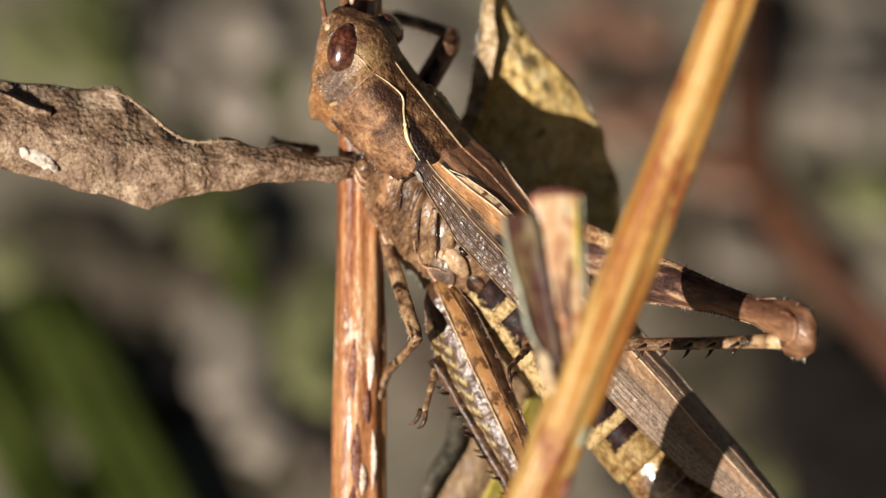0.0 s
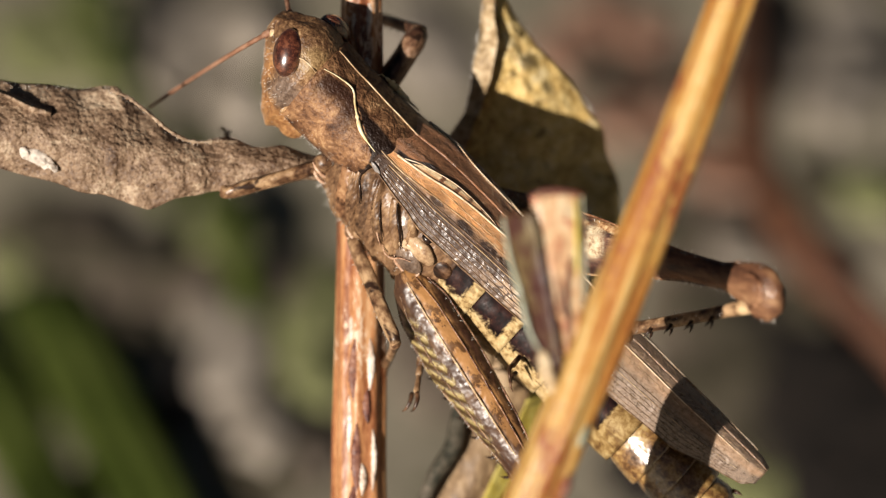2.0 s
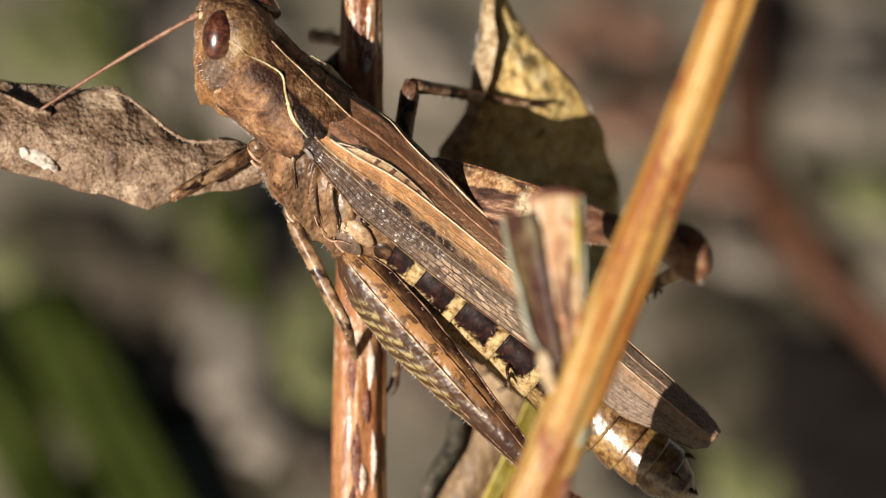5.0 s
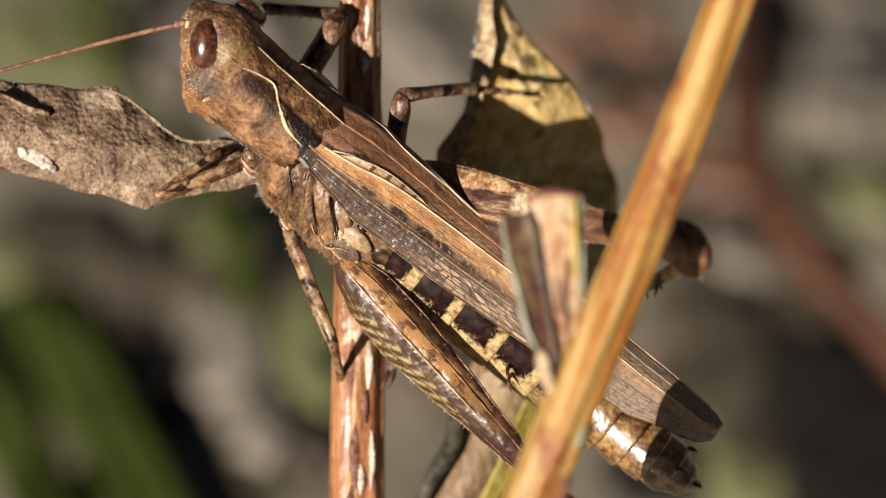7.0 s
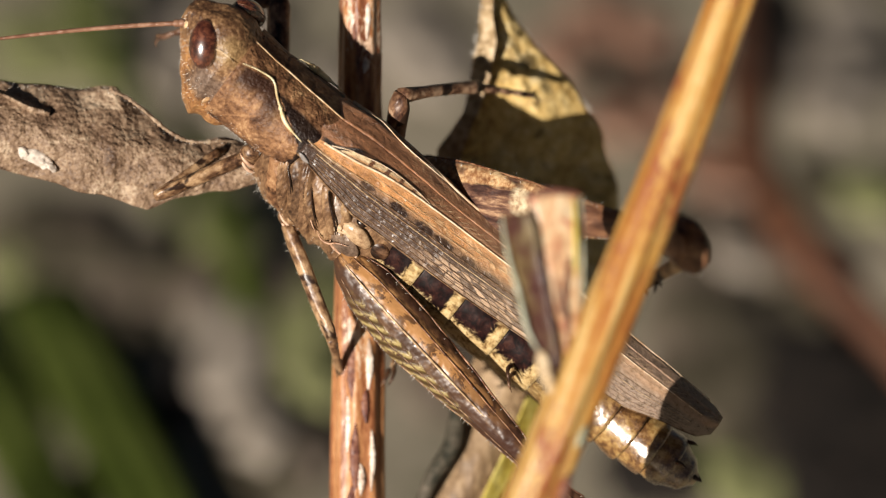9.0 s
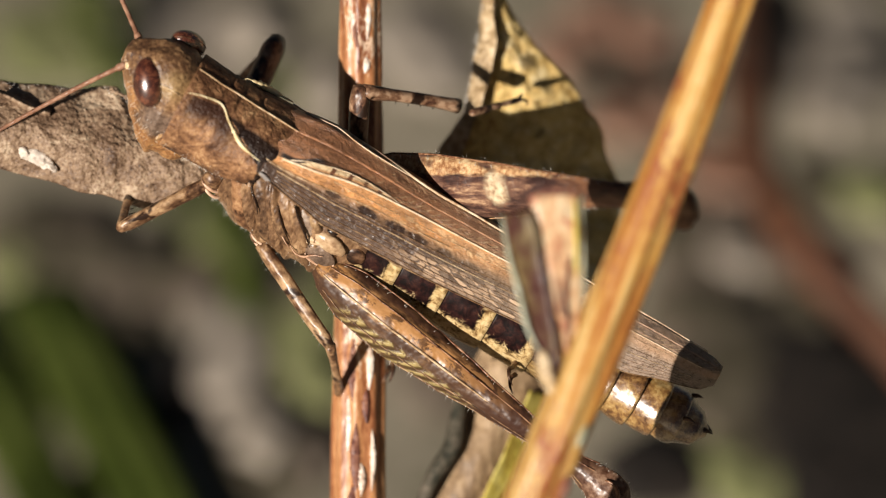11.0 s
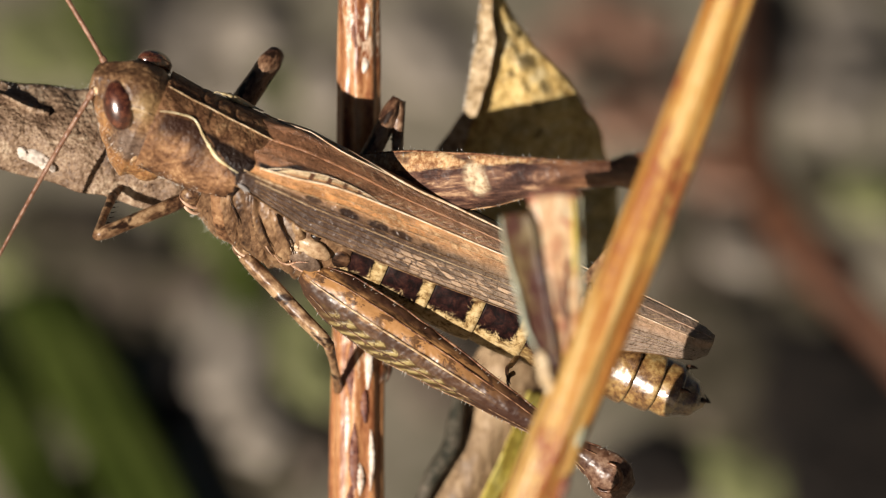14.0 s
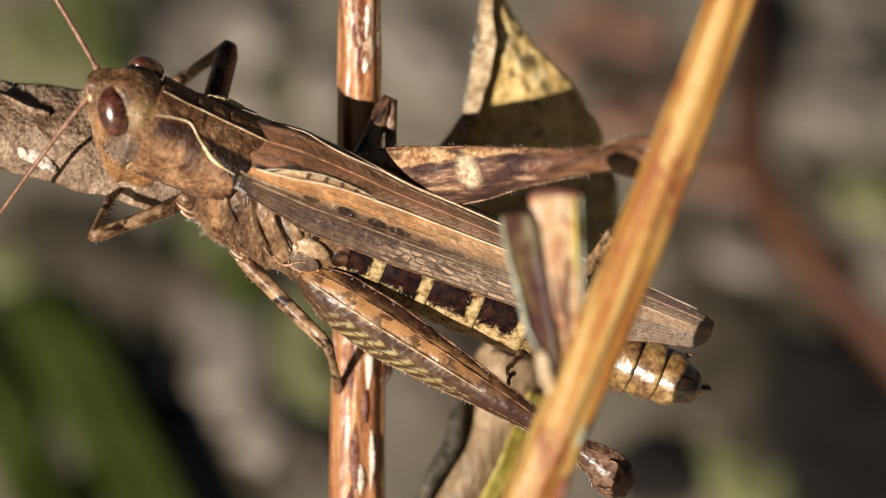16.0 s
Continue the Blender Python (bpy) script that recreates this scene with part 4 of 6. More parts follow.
def build_yellow_leaf():
    root_bm = bmesh.new()
    wide = [(0, 0.1), (0.125, 0.36), (0.25, 1.35), (0.375, 2.65), (0.5, 3.9), (0.625, 5.0), (0.75, 5.0), (0.875, 3.5), (1, 0.9)]
    leaf_strip(root_bm, [(884, -60, 878, -60), (872, -5, 892, -5), (876, 70, 950, 85), (866, 140, 1012, 150), (842, 205, 1056, 210), (815, 270, 1088, 300), (830, 360, 1104, 390), (900, 450, 1092, 470), (990, 540, 1040, 545)],
               26, lambda u, v: -6.2 - v * min((0.42 + 0.24 * u) * curve_row(wide, u)[0], 0.8 + 0.9 * min(1.0, u / 0.4) + 2.2 * max(0.0, u - 0.42) / 0.3) + 0.35 * min(1.0, u * 3) * math.sin(3.1 * v) - 0.5 * u, 90, 0.10, 0.14, 11.0)
    leaf = sheet_thing("yellow_leaf", root_bm, yellow_leaf, "yellowing blotched leaf with one folded edge beside the stalk", "leaf")
    bm = bmesh.new()
    leaf_strip(bm, [(868, -60, 880, -60), (856, 0, 876, 0), (848, 70, 880, 75), (835, 135, 868, 140), (822, 200, 846, 205), (778, 262, 818, 268), (770, 330, 828, 345)],
               10, lambda u, v: -6.0 + 0.36 * v - 0.40 * u, 70, 0.16, 0.08, 14.0)
    part("folded_margin", bm, leaf_rim, leaf, "pale hairy folded leaf margin")
    bm = bmesh.new()
    rnd = random.Random(4)
    for _ in range(160):
        u = rnd.random()
        a, b = (885 + 165 * u, -5 + 205 * u) if rnd.random() < 0.6 else (856 - 32 * u, 5 + 195 * u)
        bristle(bm, on(a, b, -6.7 - 1.4 * u if a > 870 else -5.9), (rnd.uniform(-0.4, 1) if a > 870 else rnd.uniform(-1, 0.2), rnd.uniform(-0.1, 0.8), 0.3), rnd.uniform(0.08, 0.2), 0.012)
    part("leaf_down", bm, hair, leaf, "fine pale down along the leaf edge")
    bm = bmesh.new()
    tube(bm, smooth_line([on(1025, 530, -8.4), on(1018, 640, -7.8), on(985, 770, -6.6), on(940, 900, -6), on(860, 1080, -5.4), on(645, 1400, -4.6)], 40), 0.28, 10)
    part("leaf_stalk", bm, rust_mat, leaf)


build_yellow_leaf()


def build_low_leaf():
    bm = bmesh.new()
    leaf_strip(bm, [(905, 560, 985, 560), (850, 620, 985, 640), (812, 700, 965, 700), (800, 760, 935, 770), (775, 830, 905, 840), (740, 900, 872, 910), (700, 1000, 820, 1010), (650, 1150, 720, 1160)],
               20, lambda u, v: -7.4 + 1.0 * math.sin(2.8 * v) - 0.5 * v, 80, 0.14, 0.10, 21.0)
    leaf = sheet_thing("withered_leaf", bm, low_leaf, "withered brown leaf with a yellow margin behind the hind leg", "leaf")
    bm = bmesh.new()
    leaf_strip(bm, [(938, 690, 972, 700), (905, 770, 944, 780), (876, 835, 918, 850), (845, 905, 886, 915), (795, 1010, 830, 1020)], 8, lambda u, v: -6.7 - 0.9 * v, 50, 0.12, 0.05, 23.0)
    part("yellow_margin", bm, low_yellow, leaf, "yellow-green leaf margin")
    bm = bmesh.new()
    tube(bm, smooth_line([on(818, 690, -6.6), on(811, 740, -6.5), on(802, 790, -6.4), on(770, 840, -6.4), on(744, 900, -6.6), on(700, 1000, -7)], 40), [0.20 + 0.12 * math.sin(i / 8) for i in range(40)], 10)
    # The roll is coloured dark for the shaded fold of the leaf.
    part("rolled_edge", bm, rolled_mat, leaf, "rolled leaf edge with its shade painted dark")


build_low_leaf()


# ---- the grasshopper: x forward, y to its left, z to its back, from the rear of the pronotum; millimetres ----
LEAN = radians(21.5)
ROLL = radians(45)
_perp = Vector((math.sin(LEAN), math.cos(LEAN), 0))
_lens = Vector((0, 0, 1))
_fore = Vector((-math.cos(LEAN), math.sin(LEAN), 0))
_left = -_perp * math.sin(ROLL) + _lens * math.cos(ROLL)
_back = _perp * math.cos(ROLL) + _lens * math.sin(ROLL)
REST = Matrix((_fore, _left, _back)).transposed()

# seconds; turn from the rest pose in degrees about the plan's axes; the origin's place on the plan
CLIMB = [
    (0.0, -5.5, 10.1, -24.5, 831.8, 283.5), (0.5, -5.4, 10.1, -24.5, 831.8, 283.5), (1.0, -5.2, 9.8, -24.7, 832.1, 283.4), (1.5, -4.4, 7.5, -22.5, 781.8, 256.2),
    (2.0, -4.6, 4.7, -20.1, 755.3, 260.4), (2.25, -4.3, 4.5, -19.0, 738.9, 259.5), (2.5, -4.0, 4.3, -18.0, 722.5, 258.7), (3.0, -3.5, 2.7, -17.5, 695.1, 244.2), (3.5, -1.8, 0.2, -16.4, 664.1, 228.2),
    (4.0, -0.9, -0.7, -17.0, 648.8, 222.0), (6.5, 1.2, -0.8, -16.4, 632.3, 238.4), (7.0, 0.7, -0.2, -15.1, 629.6, 239.0), (7.5, 2.0, -0.4, -15.7, 633.6, 239.0),
    (8.0, 2.4, -2.0, -16.4, 635.5, 240.6), (8.5, 2.8, -2.4, -16.7, 634.3, 239.7), (9.0, 0.8, -0.7, -14.9, 627.3, 230.2)]
SWING = [
    (11.5, 2.1, -2.2, -3.8, 532.8, 255.2), (12.0, 1.7, -1.0, -2.2, 524.6, 262.5), (12.5, 2.4, -1.0, -1.9, 524.0, 264.9), (13.0, 1.6, -0.6, -1.8, 523.9, 264.5),
    (13.5, 1.7, -0.6, -2.3, 521.2, 258.5), (14.0, 1.4, -0.6, -0.6, 507.8, 262.0), (14.5, 0.0, -0.0, -0.0, 508.7, 261.5), (15.0, 1.0, -0.2, 0.1, 507.0, 261.5),
    (15.5, 0.8, 0.8, 2.1, 491.3, 264.9), (16.0, 0.7, 1.0, 1.3, 498.8, 263.4)]


# seconds and millimetres towards the lens
DEPTHS = [(0, -2.8), (1, -2.8), (3.5, -0.8), (9, -0.8), (11.5, 0.0), (16, 0.0)]


YAWS = [(0, -5.0), (1, -5.0), (4, 2.5), (8, 4.0), (11.5, 5.5), (16, 5.5)]


def between(rows, t):
    """Values at t from rows that start with their seconds."""
    if t <= rows[0][0]:
        return rows[0][1:]
    for r0, r1 in zip(rows, rows[1:]):
        if t <= r1[0]:
            f = (t - r0[0]) / (r1[0] - r0[0])
            return [a + (b - a) * f for a, b in zip(r0[1:], r1[1:])]
    return rows[-1][1:]


def stance(row):
    """The body's pose in the plan's millimetres."""
    t, rx, ry, rz, a, b = row
    w = Vector((radians(rx), radians(ry + between(YAWS, t)[0]), radians(rz)))
    m = (Matrix.Rotation(w.length, 3, w) @ REST).to_4x4()
    m.translation = on(a, b, between(DEPTHS, t)[0])
    return m


def metres(m):
    q = m.copy()
    q.translation = m.translation * MM
    return q


hopper = new("grasshopper")
tagged(hopper, "brown field grasshopper with a banded abdomen climbing on a dry plant", "grasshopper")

HEAD = [(6.66, -0.06, 0.12, 0.11, 0.18), (6.44, -0.14, 0.40, 0.36, 0.60), (6.0, -0.50, 0.80, 0.98, 0.98), (5.5, -0.95, 1.10, 1.74, 1.37),
        (5.0, -1.33, 1.32, 2.18, 1.77), (4.6, -1.40, 1.42, 2.18, 2.0), (4.25, -1.4, 1.36, 1.98, 1.85), (3.5, -1.35, 1.25, 1.60, 1.5)]
SADDLE = [(4.25, -1.05, 1.56, 1.64, 1.44), (3.1, -1.1, 1.53, 1.52, 1.42), (1.5, -1.1, 1.64, 1.34, 1.36), (0.5, -1.05, 1.70, 1.18, 1.12), (0.0, -1.0, 1.62, 1.02, 1.0)]
THORAX = [(1.9, -1.9, 1.40, 1.2, 1.8), (0.8, -2.1, 1.68, 1.5, 2.15), (-0.8, -2.2, 1.80, 1.7, 2.3), (-2.2, -2.3, 1.76, 1.7, 2.1), (-3.3, -2.5, 1.5, 1.5, 1.6)]
BELLY = [(-2.4, -2.5, 1.60, 1.5, 1.65), (-4.5, -2.75, 1.58, 1.55, 1.62), (-6.5, -2.85, 1.52, 1.5, 1.55), (-9.2, -2.98, 1.42, 1.38, 1.44), (-11.5, -3.2, 1.32, 1.26, 1.30),
         (-13.4, -3.42, 1.16, 1.08, 1.16), (-14.8, -3.55, 0.98, 0.88, 0.95), (-15.55, -3.58, 0.68, 0.56, 0.62), (-15.95, -3.58, 0.20, 0.16, 0.20)]


def make_pronotum_mat():
    """Brown saddle with dark wedges beside the pale side keels."""
    m, t, bsdf = shader("saddle cuticle")
    v = mm_coords(t)
    sep = node(t, "SeparateXYZ")
    t.links.new(v, sep.inputs[0])
    x, y, z = sep.outputs[0], calc(t, "ABSOLUTE", sep.outputs[1]), sep.outputs[2]
    big, small = grain(t, v, 1.5, 5, 0.65, 0.4), grain(t, v, 6.0, 5, 0.75)
    mix = calc(t, "MULTIPLY_ADD", small, 0.40, calc(t, "MULTIPLY", big, 0.67))
    col = ramp(t, calc(t, "MULTIPLY_ADD", mix, 1.8, -0.46), BROWN)
    keel = calc(t, "ADD", 0.68, calc(t, "ADD", calc(t, "MULTIPLY", calc(t, "MAXIMUM", calc(t, "SUBTRACT", x, 3.1), 0.0), 0.26),
                                     calc(t, "MULTIPLY", calc(t, "MAXIMUM", calc(t, "SUBTRACT", 3.1, x), 0.0), 0.47)))
    off = calc(t, "SUBTRACT", y, keel)
    wob = calc(t, "MULTIPLY", calc(t, "SUBTRACT", big, 0.5), 0.25)
    off = calc(t, "ADD", off, wob)
    outer = calc(t, "MULTIPLY", calc(t, "MULTIPLY", span(t, off, 0.0, 0.06), span(t, off, 0.75, 0.34)), calc(t, "MULTIPLY", span(t, x, 1.9, 2.6), span(t, x, 4.2, 3.9)))
    wide = calc(t, "MULTIPLY_ADD", calc(t, "MAXIMUM", calc(t, "SUBTRACT", 2.7, x), 0.0), 0.40, 0.10)
    inner = calc(t, "MULTIPLY", calc(t, "MULTIPLY", span(t, off, 0.02, -0.03), span(t, calc(t, "ADD", off, wide), -0.02, 0.14)), calc(t, "MULTIPLY", span(t, x, 0.35, 0.7), span(t, x, 2.9, 2.5)))
    col = blend(t, col, (0.032, 0.013, 0.008), calc(t, "MULTIPLY", outer, 0.93))
    col = blend(t, col, (0.010, 0.005, 0.004), calc(t, "MULTIPLY", inner, 0.97))
    finish(t, bsdf, col, 0.50, calc(t, "MULTIPLY_ADD", grain(t, mm_coords(t, (1, 1, 0.6)), 2.4, 2, 0.6), 1.2, grain(t, v, 7.5, 2, 0.6)), 0.065, 1.0, small, 0.28)
    return m


saddle_mat = make_pronotum_mat()


def ridge(y):
    return 0.035 * max(0.0, 1 - abs(y) / 1.0)


def saddle_z(x, y, rows=None, power=2.5):
    zc, w, hu, hd = curve_row(rows or SADDLE, x)
    return zc + hu * max(0.0, 1 - min(1, abs(y) / w) ** power) ** (1 / power) + ridge(y) - 0.04


def sweep_back(p):
    """The saddle's rear edge runs to a point on the back and stops short on the flanks."""
    f = min(1.0, max(0.0, (0.25 - p.z) / 0.9))
    p.x += f * 0.95 * max(0.0, 1 - p.x / 4.2)
    return p


def bent(bm):
    """The abdomen's end curves up and to the left."""
    for v in bm.verts:
        k = 0.0165 * max(0.0, -8.5 - v.co.x) ** 2
        v.co.y += k
        v.co.z += k


def build_body():
    # saddle
    bm = bmesh.new()
    loft(bm, SADDLE, 4.25, 0.0, 80, 84, power=2.5, lump=0.015)
    for v in bm.verts:
        for c in (3.05, 2.55, 1.9):  # cross furrows
            v.co.z -= 0.045 * math.exp(-((v.co.x - c) / 0.07) ** 2) * (1 if v.co.z > -1 else 0)
        if v.co.z > -0.6:
            v.co.z += ridge(v.co.y) - 0.04
        sweep_back(v.co)
    part("pronotum", bm, saddle_mat, hopper, "brown saddle-shaped pronotum with dark wedges")
    for s in (1, -1):
        bm = bmesh.new()
        pts = [(4.15, 0.95), (3.58, 0.76), (3.08, 0.68), (2.61, 0.98), (2.17, 1.18), (1.71, 1.34), (1.1, 1.44), (0.55, 1.50)]
        line = smooth_line([(x, s * y, 0) for x, y in pts], 40)
        for p in line:
            p.z = saddle_z(p.x, p.y) + (0.02 if s > 0 else 0.12 if p.x < 2.75 else -0.06)
        line = [sweep_back(p) for p in line]
        tube(bm, line, [(0.018 + 0.05 * math.sin(math.pi * i / 39)) * (0.5 if abs(i - 23) < 1 else 1) * (0.55 if i < 22 else 1.15 if i < 33 else 0.7) * (0.5 if s < 0 and i < 19 else 1.7 if s < 0 else 1) for i in range(40)], 8)
        part("side_keel", bm, cream, hopper, "bright cream keel bent inwards")
    bm = bmesh.new()
    line = [Vector((4.2 - 4.1 * i / 40, 0, 0)) for i in range(41)]
    for p in line:
        p.z = saddle_z(p.x, 0) + 0.01
    tube(bm, line, 0.027, 8)
    part("middle_keel", bm, pale_vein, hopper, "thin pale middle keel")
    # thorax flanks
    bm = bmesh.new()
    loft(bm, THORAX, 1.9, -3.3, 120, 80, power=2.3, lump=0.10, seed=4)
    seams = (0.72, -0.2, -1.05, -1.7)
    for v in bm.verts:
        q = v.co.x - 0.5 * (v.co.z + 2.2)
        dip = sum(0.20 * math.exp(-((q - c) / 0.09) ** 2) - 0.10 * math.exp(-((q - c - 0.22) / 0.13) ** 2) for c in seams)
        v.co.y += math.copysign(0.05 * noise.noise(Vector((q * 1.4, v.co.z * 0.5, 7))) - dip, v.co.y) * min(1.0, abs(v.co.y))
    part("thorax", bm, plate_mat, hopper, "mottled brown thorax with slanting plates")
    for s in (1, -1):
        for c in seams:
            bm = bmesh.new()
            line = []
            for i in range(20):
                z = -1.2 - 2.2 * i / 19
                x = c + 0.5 * (z + 2.2)
                zc, w, hu, hd = curve_row(THORAX, x)
                h = hu if z > zc else hd
                line.append((x, s * (w * max(0, 1 - abs((z - zc) / h) ** 2.3) ** (1 / 2.3) - 0.02), z))
            tube(bm, line, 0.035, 6)
            part("suture", bm, dark_cuticle, hopper, "dark seam")
        # bulging slanted plates with dark gaps between them
        for k, (q0, q1, mat) in enumerate(((0.80, 1.55, cuticle), (-0.16, 0.68, thorax_mat), (-1.00, -0.26, plate_mat), (-1.66, -1.10, hip_mat), (-2.5, -1.76, thorax_mat))):
            bm = bmesh.new()
            rows = []
            for i in range(25):
                z = -0.8 - (2.9 - 0.12 * k) * i / 24
                row = []
                for j in range(13):
                    f = j / 12
                    x = q0 + (q1 - q0) * f + 0.45 * (z + 2.2)
                    zc, w, hu, hd = curve_row(THORAX, x)
                    h = hu if z > zc else hd
                    y = w * max(0.0, 1 - abs((z - zc) / h) ** 2.3) ** (1 / 2.3)
                    e = min(f, 1 - f, (i / 24) * 1.2 + 0.02, (1 - i / 24) * 1.6)
                    y += 0.10 * math.sqrt(min(1.0, e * 5)) - 0.06 + 0.05 * math.sin(f * 3.1) + 0.07 * noise.noise(Vector((x * 1.7, z * 0.9, 3 + k))) + 0.025 * noise.noise(Vector((x * 6, z * 4, k)))
                    row.append(bm.verts.new((x, s * y, z)))
                rows.append(row)
            for r0, r1 in zip(rows, rows[1:]):
                for j in range(12):
                    bm.faces.new((r0[j], r0[j + 1], r1[j + 1], r1[j]))
            plate = part("side_plate", bm, mat, hopper, "slanting brown thorax plate")
            solid = plate.modifiers.new("thickness", "SOLIDIFY")
            solid.thickness = 0.08 * MM
        # finger-shaped lobes, the black furrows beside them and their pale rims
        for mat, label, pts, fat in ((plate_mat, "smooth brown lobe of the thorax", [(-0.35, 1.62, -1.15), (-0.80, 1.72, -1.68), (-1.15, 1.80, -2.12), (-1.46, 1.82, -2.52)], 0.24),
                                     (thorax_mat, "mottled brown lobe of the thorax", [(0.28, 1.58, -1.40), (-0.12, 1.70, -1.92), (-0.52, 1.76, -2.40), (-0.95, 1.74, -2.88)], 0.25),
                                     (thorax_mat, "mottled brown lobe of the thorax", [(-1.10, 1.62, -1.10), (-1.35, 1.70, -1.42), (-1.68, 1.74, -1.80)], 0.20)):
            bm = bmesh.new()
            line = smooth_line([(x, s * y, z) for x, y, z in pts], 26)
            tube(bm, line, [fat * math.sin(math.pi * (0.10 + 0.84 * k / 25)) ** 0.45 * (0.82 + 0.30 * k / 25) for k in range(26)], 18)
            for v in bm.verts:
                v.co += Vector((noise.noise(v.co * 2.2), noise.noise(v.co * 3.1), noise.noise(v.co * 2.2 + Vector((4, 0, 0))))) * 0.05
            part("lobe", bm, mat, hopper, label)
        for mat, name, label, pts, fat in ((spine_black, "furrow", "black furrow between thorax plates", [(1.02, 1.58, -1.25), (0.98, 1.66, -1.47), (0.75, 1.80, -1.68), (0.52, 1.86, -1.94), (0.40, 1.88, -2.2)], 0.030),
                                           (spine_black, "furrow", "black furrow between thorax plates", [(-0.50, 1.80, -1.12), (-0.76, 1.88, -1.42), (-1.04, 1.95, -1.68), (-1.34, 2.01, -1.98), (-1.58, 2.02, -2.32)], 0.045),
                                           (spine_black, "furrow", "black furrow between thorax plates", [(-0.02, 1.80, -1.50), (-0.30, 1.90, -1.86), (-0.62, 1.98, -2.22), (-0.98, 2.0, -2.58)], 0.026),
                                           (rose_rim, "lobe_rim", "rosy pale rim of a thorax lobe", [(-0.18, 1.88, -1.98), (-0.46, 1.97, -2.28), (-0.78, 2.0, -2.60), (-1.05, 1.96, -2.86)], 0.030),
                                           (rose_rim, "lobe_rim", "rosy pale rim of a thorax lobe", [(-1.02, 1.96, -2.72), (-1.30, 1.98, -2.92), (-1.56, 2.0, -2.86), (-1.74, 2.02, -2.62), (-2.1, 2.02, -2.42)], 0.036)):
            bm = bmesh.new()
            line = smooth_line([(x, s * y, z) for x, y, z in pts], 22)
            tube(bm, line, [fat * (0.35 + 0.65 * math.sin(math.pi * k / 21)) for k in range(22)], 8)
            part(name, bm, mat, hopper, label)
        bm = bmesh.new()
        ball(bm, (-2.0, s * 1.70, -1.50), (0.20, 0.12, 0.13), None, 14, 10)
        part("pit", bm, spine_black, hopper, "black pit above the hip")
        # pale hind flange over the hip, and the dark ear
        bm = bmesh.new()
        for centre, size, tilt in (((-2.10, 1.80, -1.94), (0.60, 0.20, 0.34), -18), ((-1.60, 1.82, -2.16), (0.46, 0.15, 0.16), 30), ((-1.25, 1.78, -2.30), (0.28, 0.10, 0.07), 10)):
            ball(bm, (centre[0], s * centre[1], centre[2]), size, Euler((0, radians(tilt), 0)).to_matrix(), 20, 12)
        for v in bm.verts:
            v.co += Vector((noise.noise(v.co * 2.3), 0.3 * noise.noise(v.co * 5), noise.noise(v.co * 2.5 + Vector((5, 0, 0))))) * 0.08
        hip = bmesh.new()
        ball(hip, (-2.0, s * 1.84, -2.58), (0.58, 0.16, 0.38), Euler((0, radians(-12), 0)).to_matrix(), 22, 14)
        for v in hip.verts:
            v.co += Vector((noise.noise(v.co * 1.8), 0.4 * noise.noise(v.co * 4), noise.noise(v.co * 2.1 + Vector((2, 0, 0))))) * 0.14
        part("hip_plate", hip, hip_mat, hopper, "smooth purplish-brown plate over the hip")
        part("flange", bm, flange_mat, hopper, "pale yellowish flange above the hip")
        bm = bmesh.new()
        ball(bm, (-2.95, s * 1.46, -2.25), (0.46, 0.20, 0.40), None, 18, 12)
        part("ear", bm, dark_cuticle, hopper, "dark hearing organ")
        bm = bmesh.new()
        ball(bm, (-2.05, s * 1.52, -2.75), (0.60, 0.35, 0.55), Euler((0, radians(-30), 0)).to_matrix(), 20, 14)
        for v in bm.verts:
            v.co += v.co.normalized() * noise.noise(v.co * 2.4) * 0.08
        part("hind_coxa", bm, hip_mat, hopper, "dark purplish-brown hip plate")
        for cx, cz, r, turn in ((-2.05, -2.75, 0.50, 60), (-2.3, -3.15, 0.36, 20)):
            bm = bmesh.new()
            arc = [(cx + r * math.cos(a), s * (1.86 - 0.15 * math.sin(a) ** 2), cz + r * 0.8 * math.sin(a)) for a in (radians(turn + 100 + 190 * k / 18) for k in range(19))]
            tube(bm, arc, [0.02 + 0.06 * math.sin(math.pi * k / 18) for k in range(19)], 8)
            part("hip_rim", bm, rose_rim, hopper, "rosy pale rim of the hip joint")
        for x, z, r in ((2.2, -2.55, 0.34), (-0.1, -3.65, 0.45)):
            bm = bmesh.new()
            ball(bm, (x, s * 1.15, z), (r, r * 0.8, r * 1.2), None, 18, 12)
            for v in bm.verts:
                v.co += v.co.normalized() * noise.noise(v.co * 2.6) * 0.08
            part("coxa", bm, leg_cuticle, hopper)
            for k, g in ((0, 1.0), (1, 0.85)):
                bm = bmesh.new()
                ring = [(x - 0.05 - 0.12 * k + r * g * math.cos(a), s * (1.15 + r * 0.75 * g * math.sin(a)), z - 0.12 - 0.26 * k + 0.08 * math.cos(a)) for a in (2 * math.pi * i / 20 for i in range(21))]
                tube(bm, ring, 0.06, 8, cap=False)
                part("joint_ring", bm, rose_rim, hopper, "rosy pale ring at the leg joint")
    # abdomen rings, each flaring over the next
    ends = [-2.5, -4.50, -6.17, -7.92, -9.65, -11.2, -12.4, -13.35, -14.25, -15.0]
    for i, (a, b) in enumerate(zip(ends, ends[1:])):
        bm = bmesh.new()
        rows = []
        for k in range(11):
            u = k / 10
            zc, w, hu, hd = curve_row(BELLY, a + (b - 0.06 - a) * u)
            g = (0.88 + 0.155 * min(1.0, u * 1.1) - 0.03 * u * u) if i > 4 else 0.94 + 0.075 * math.sin(min(1.0, u * 1.15) * math.pi / 2) - 0.02 * u * u
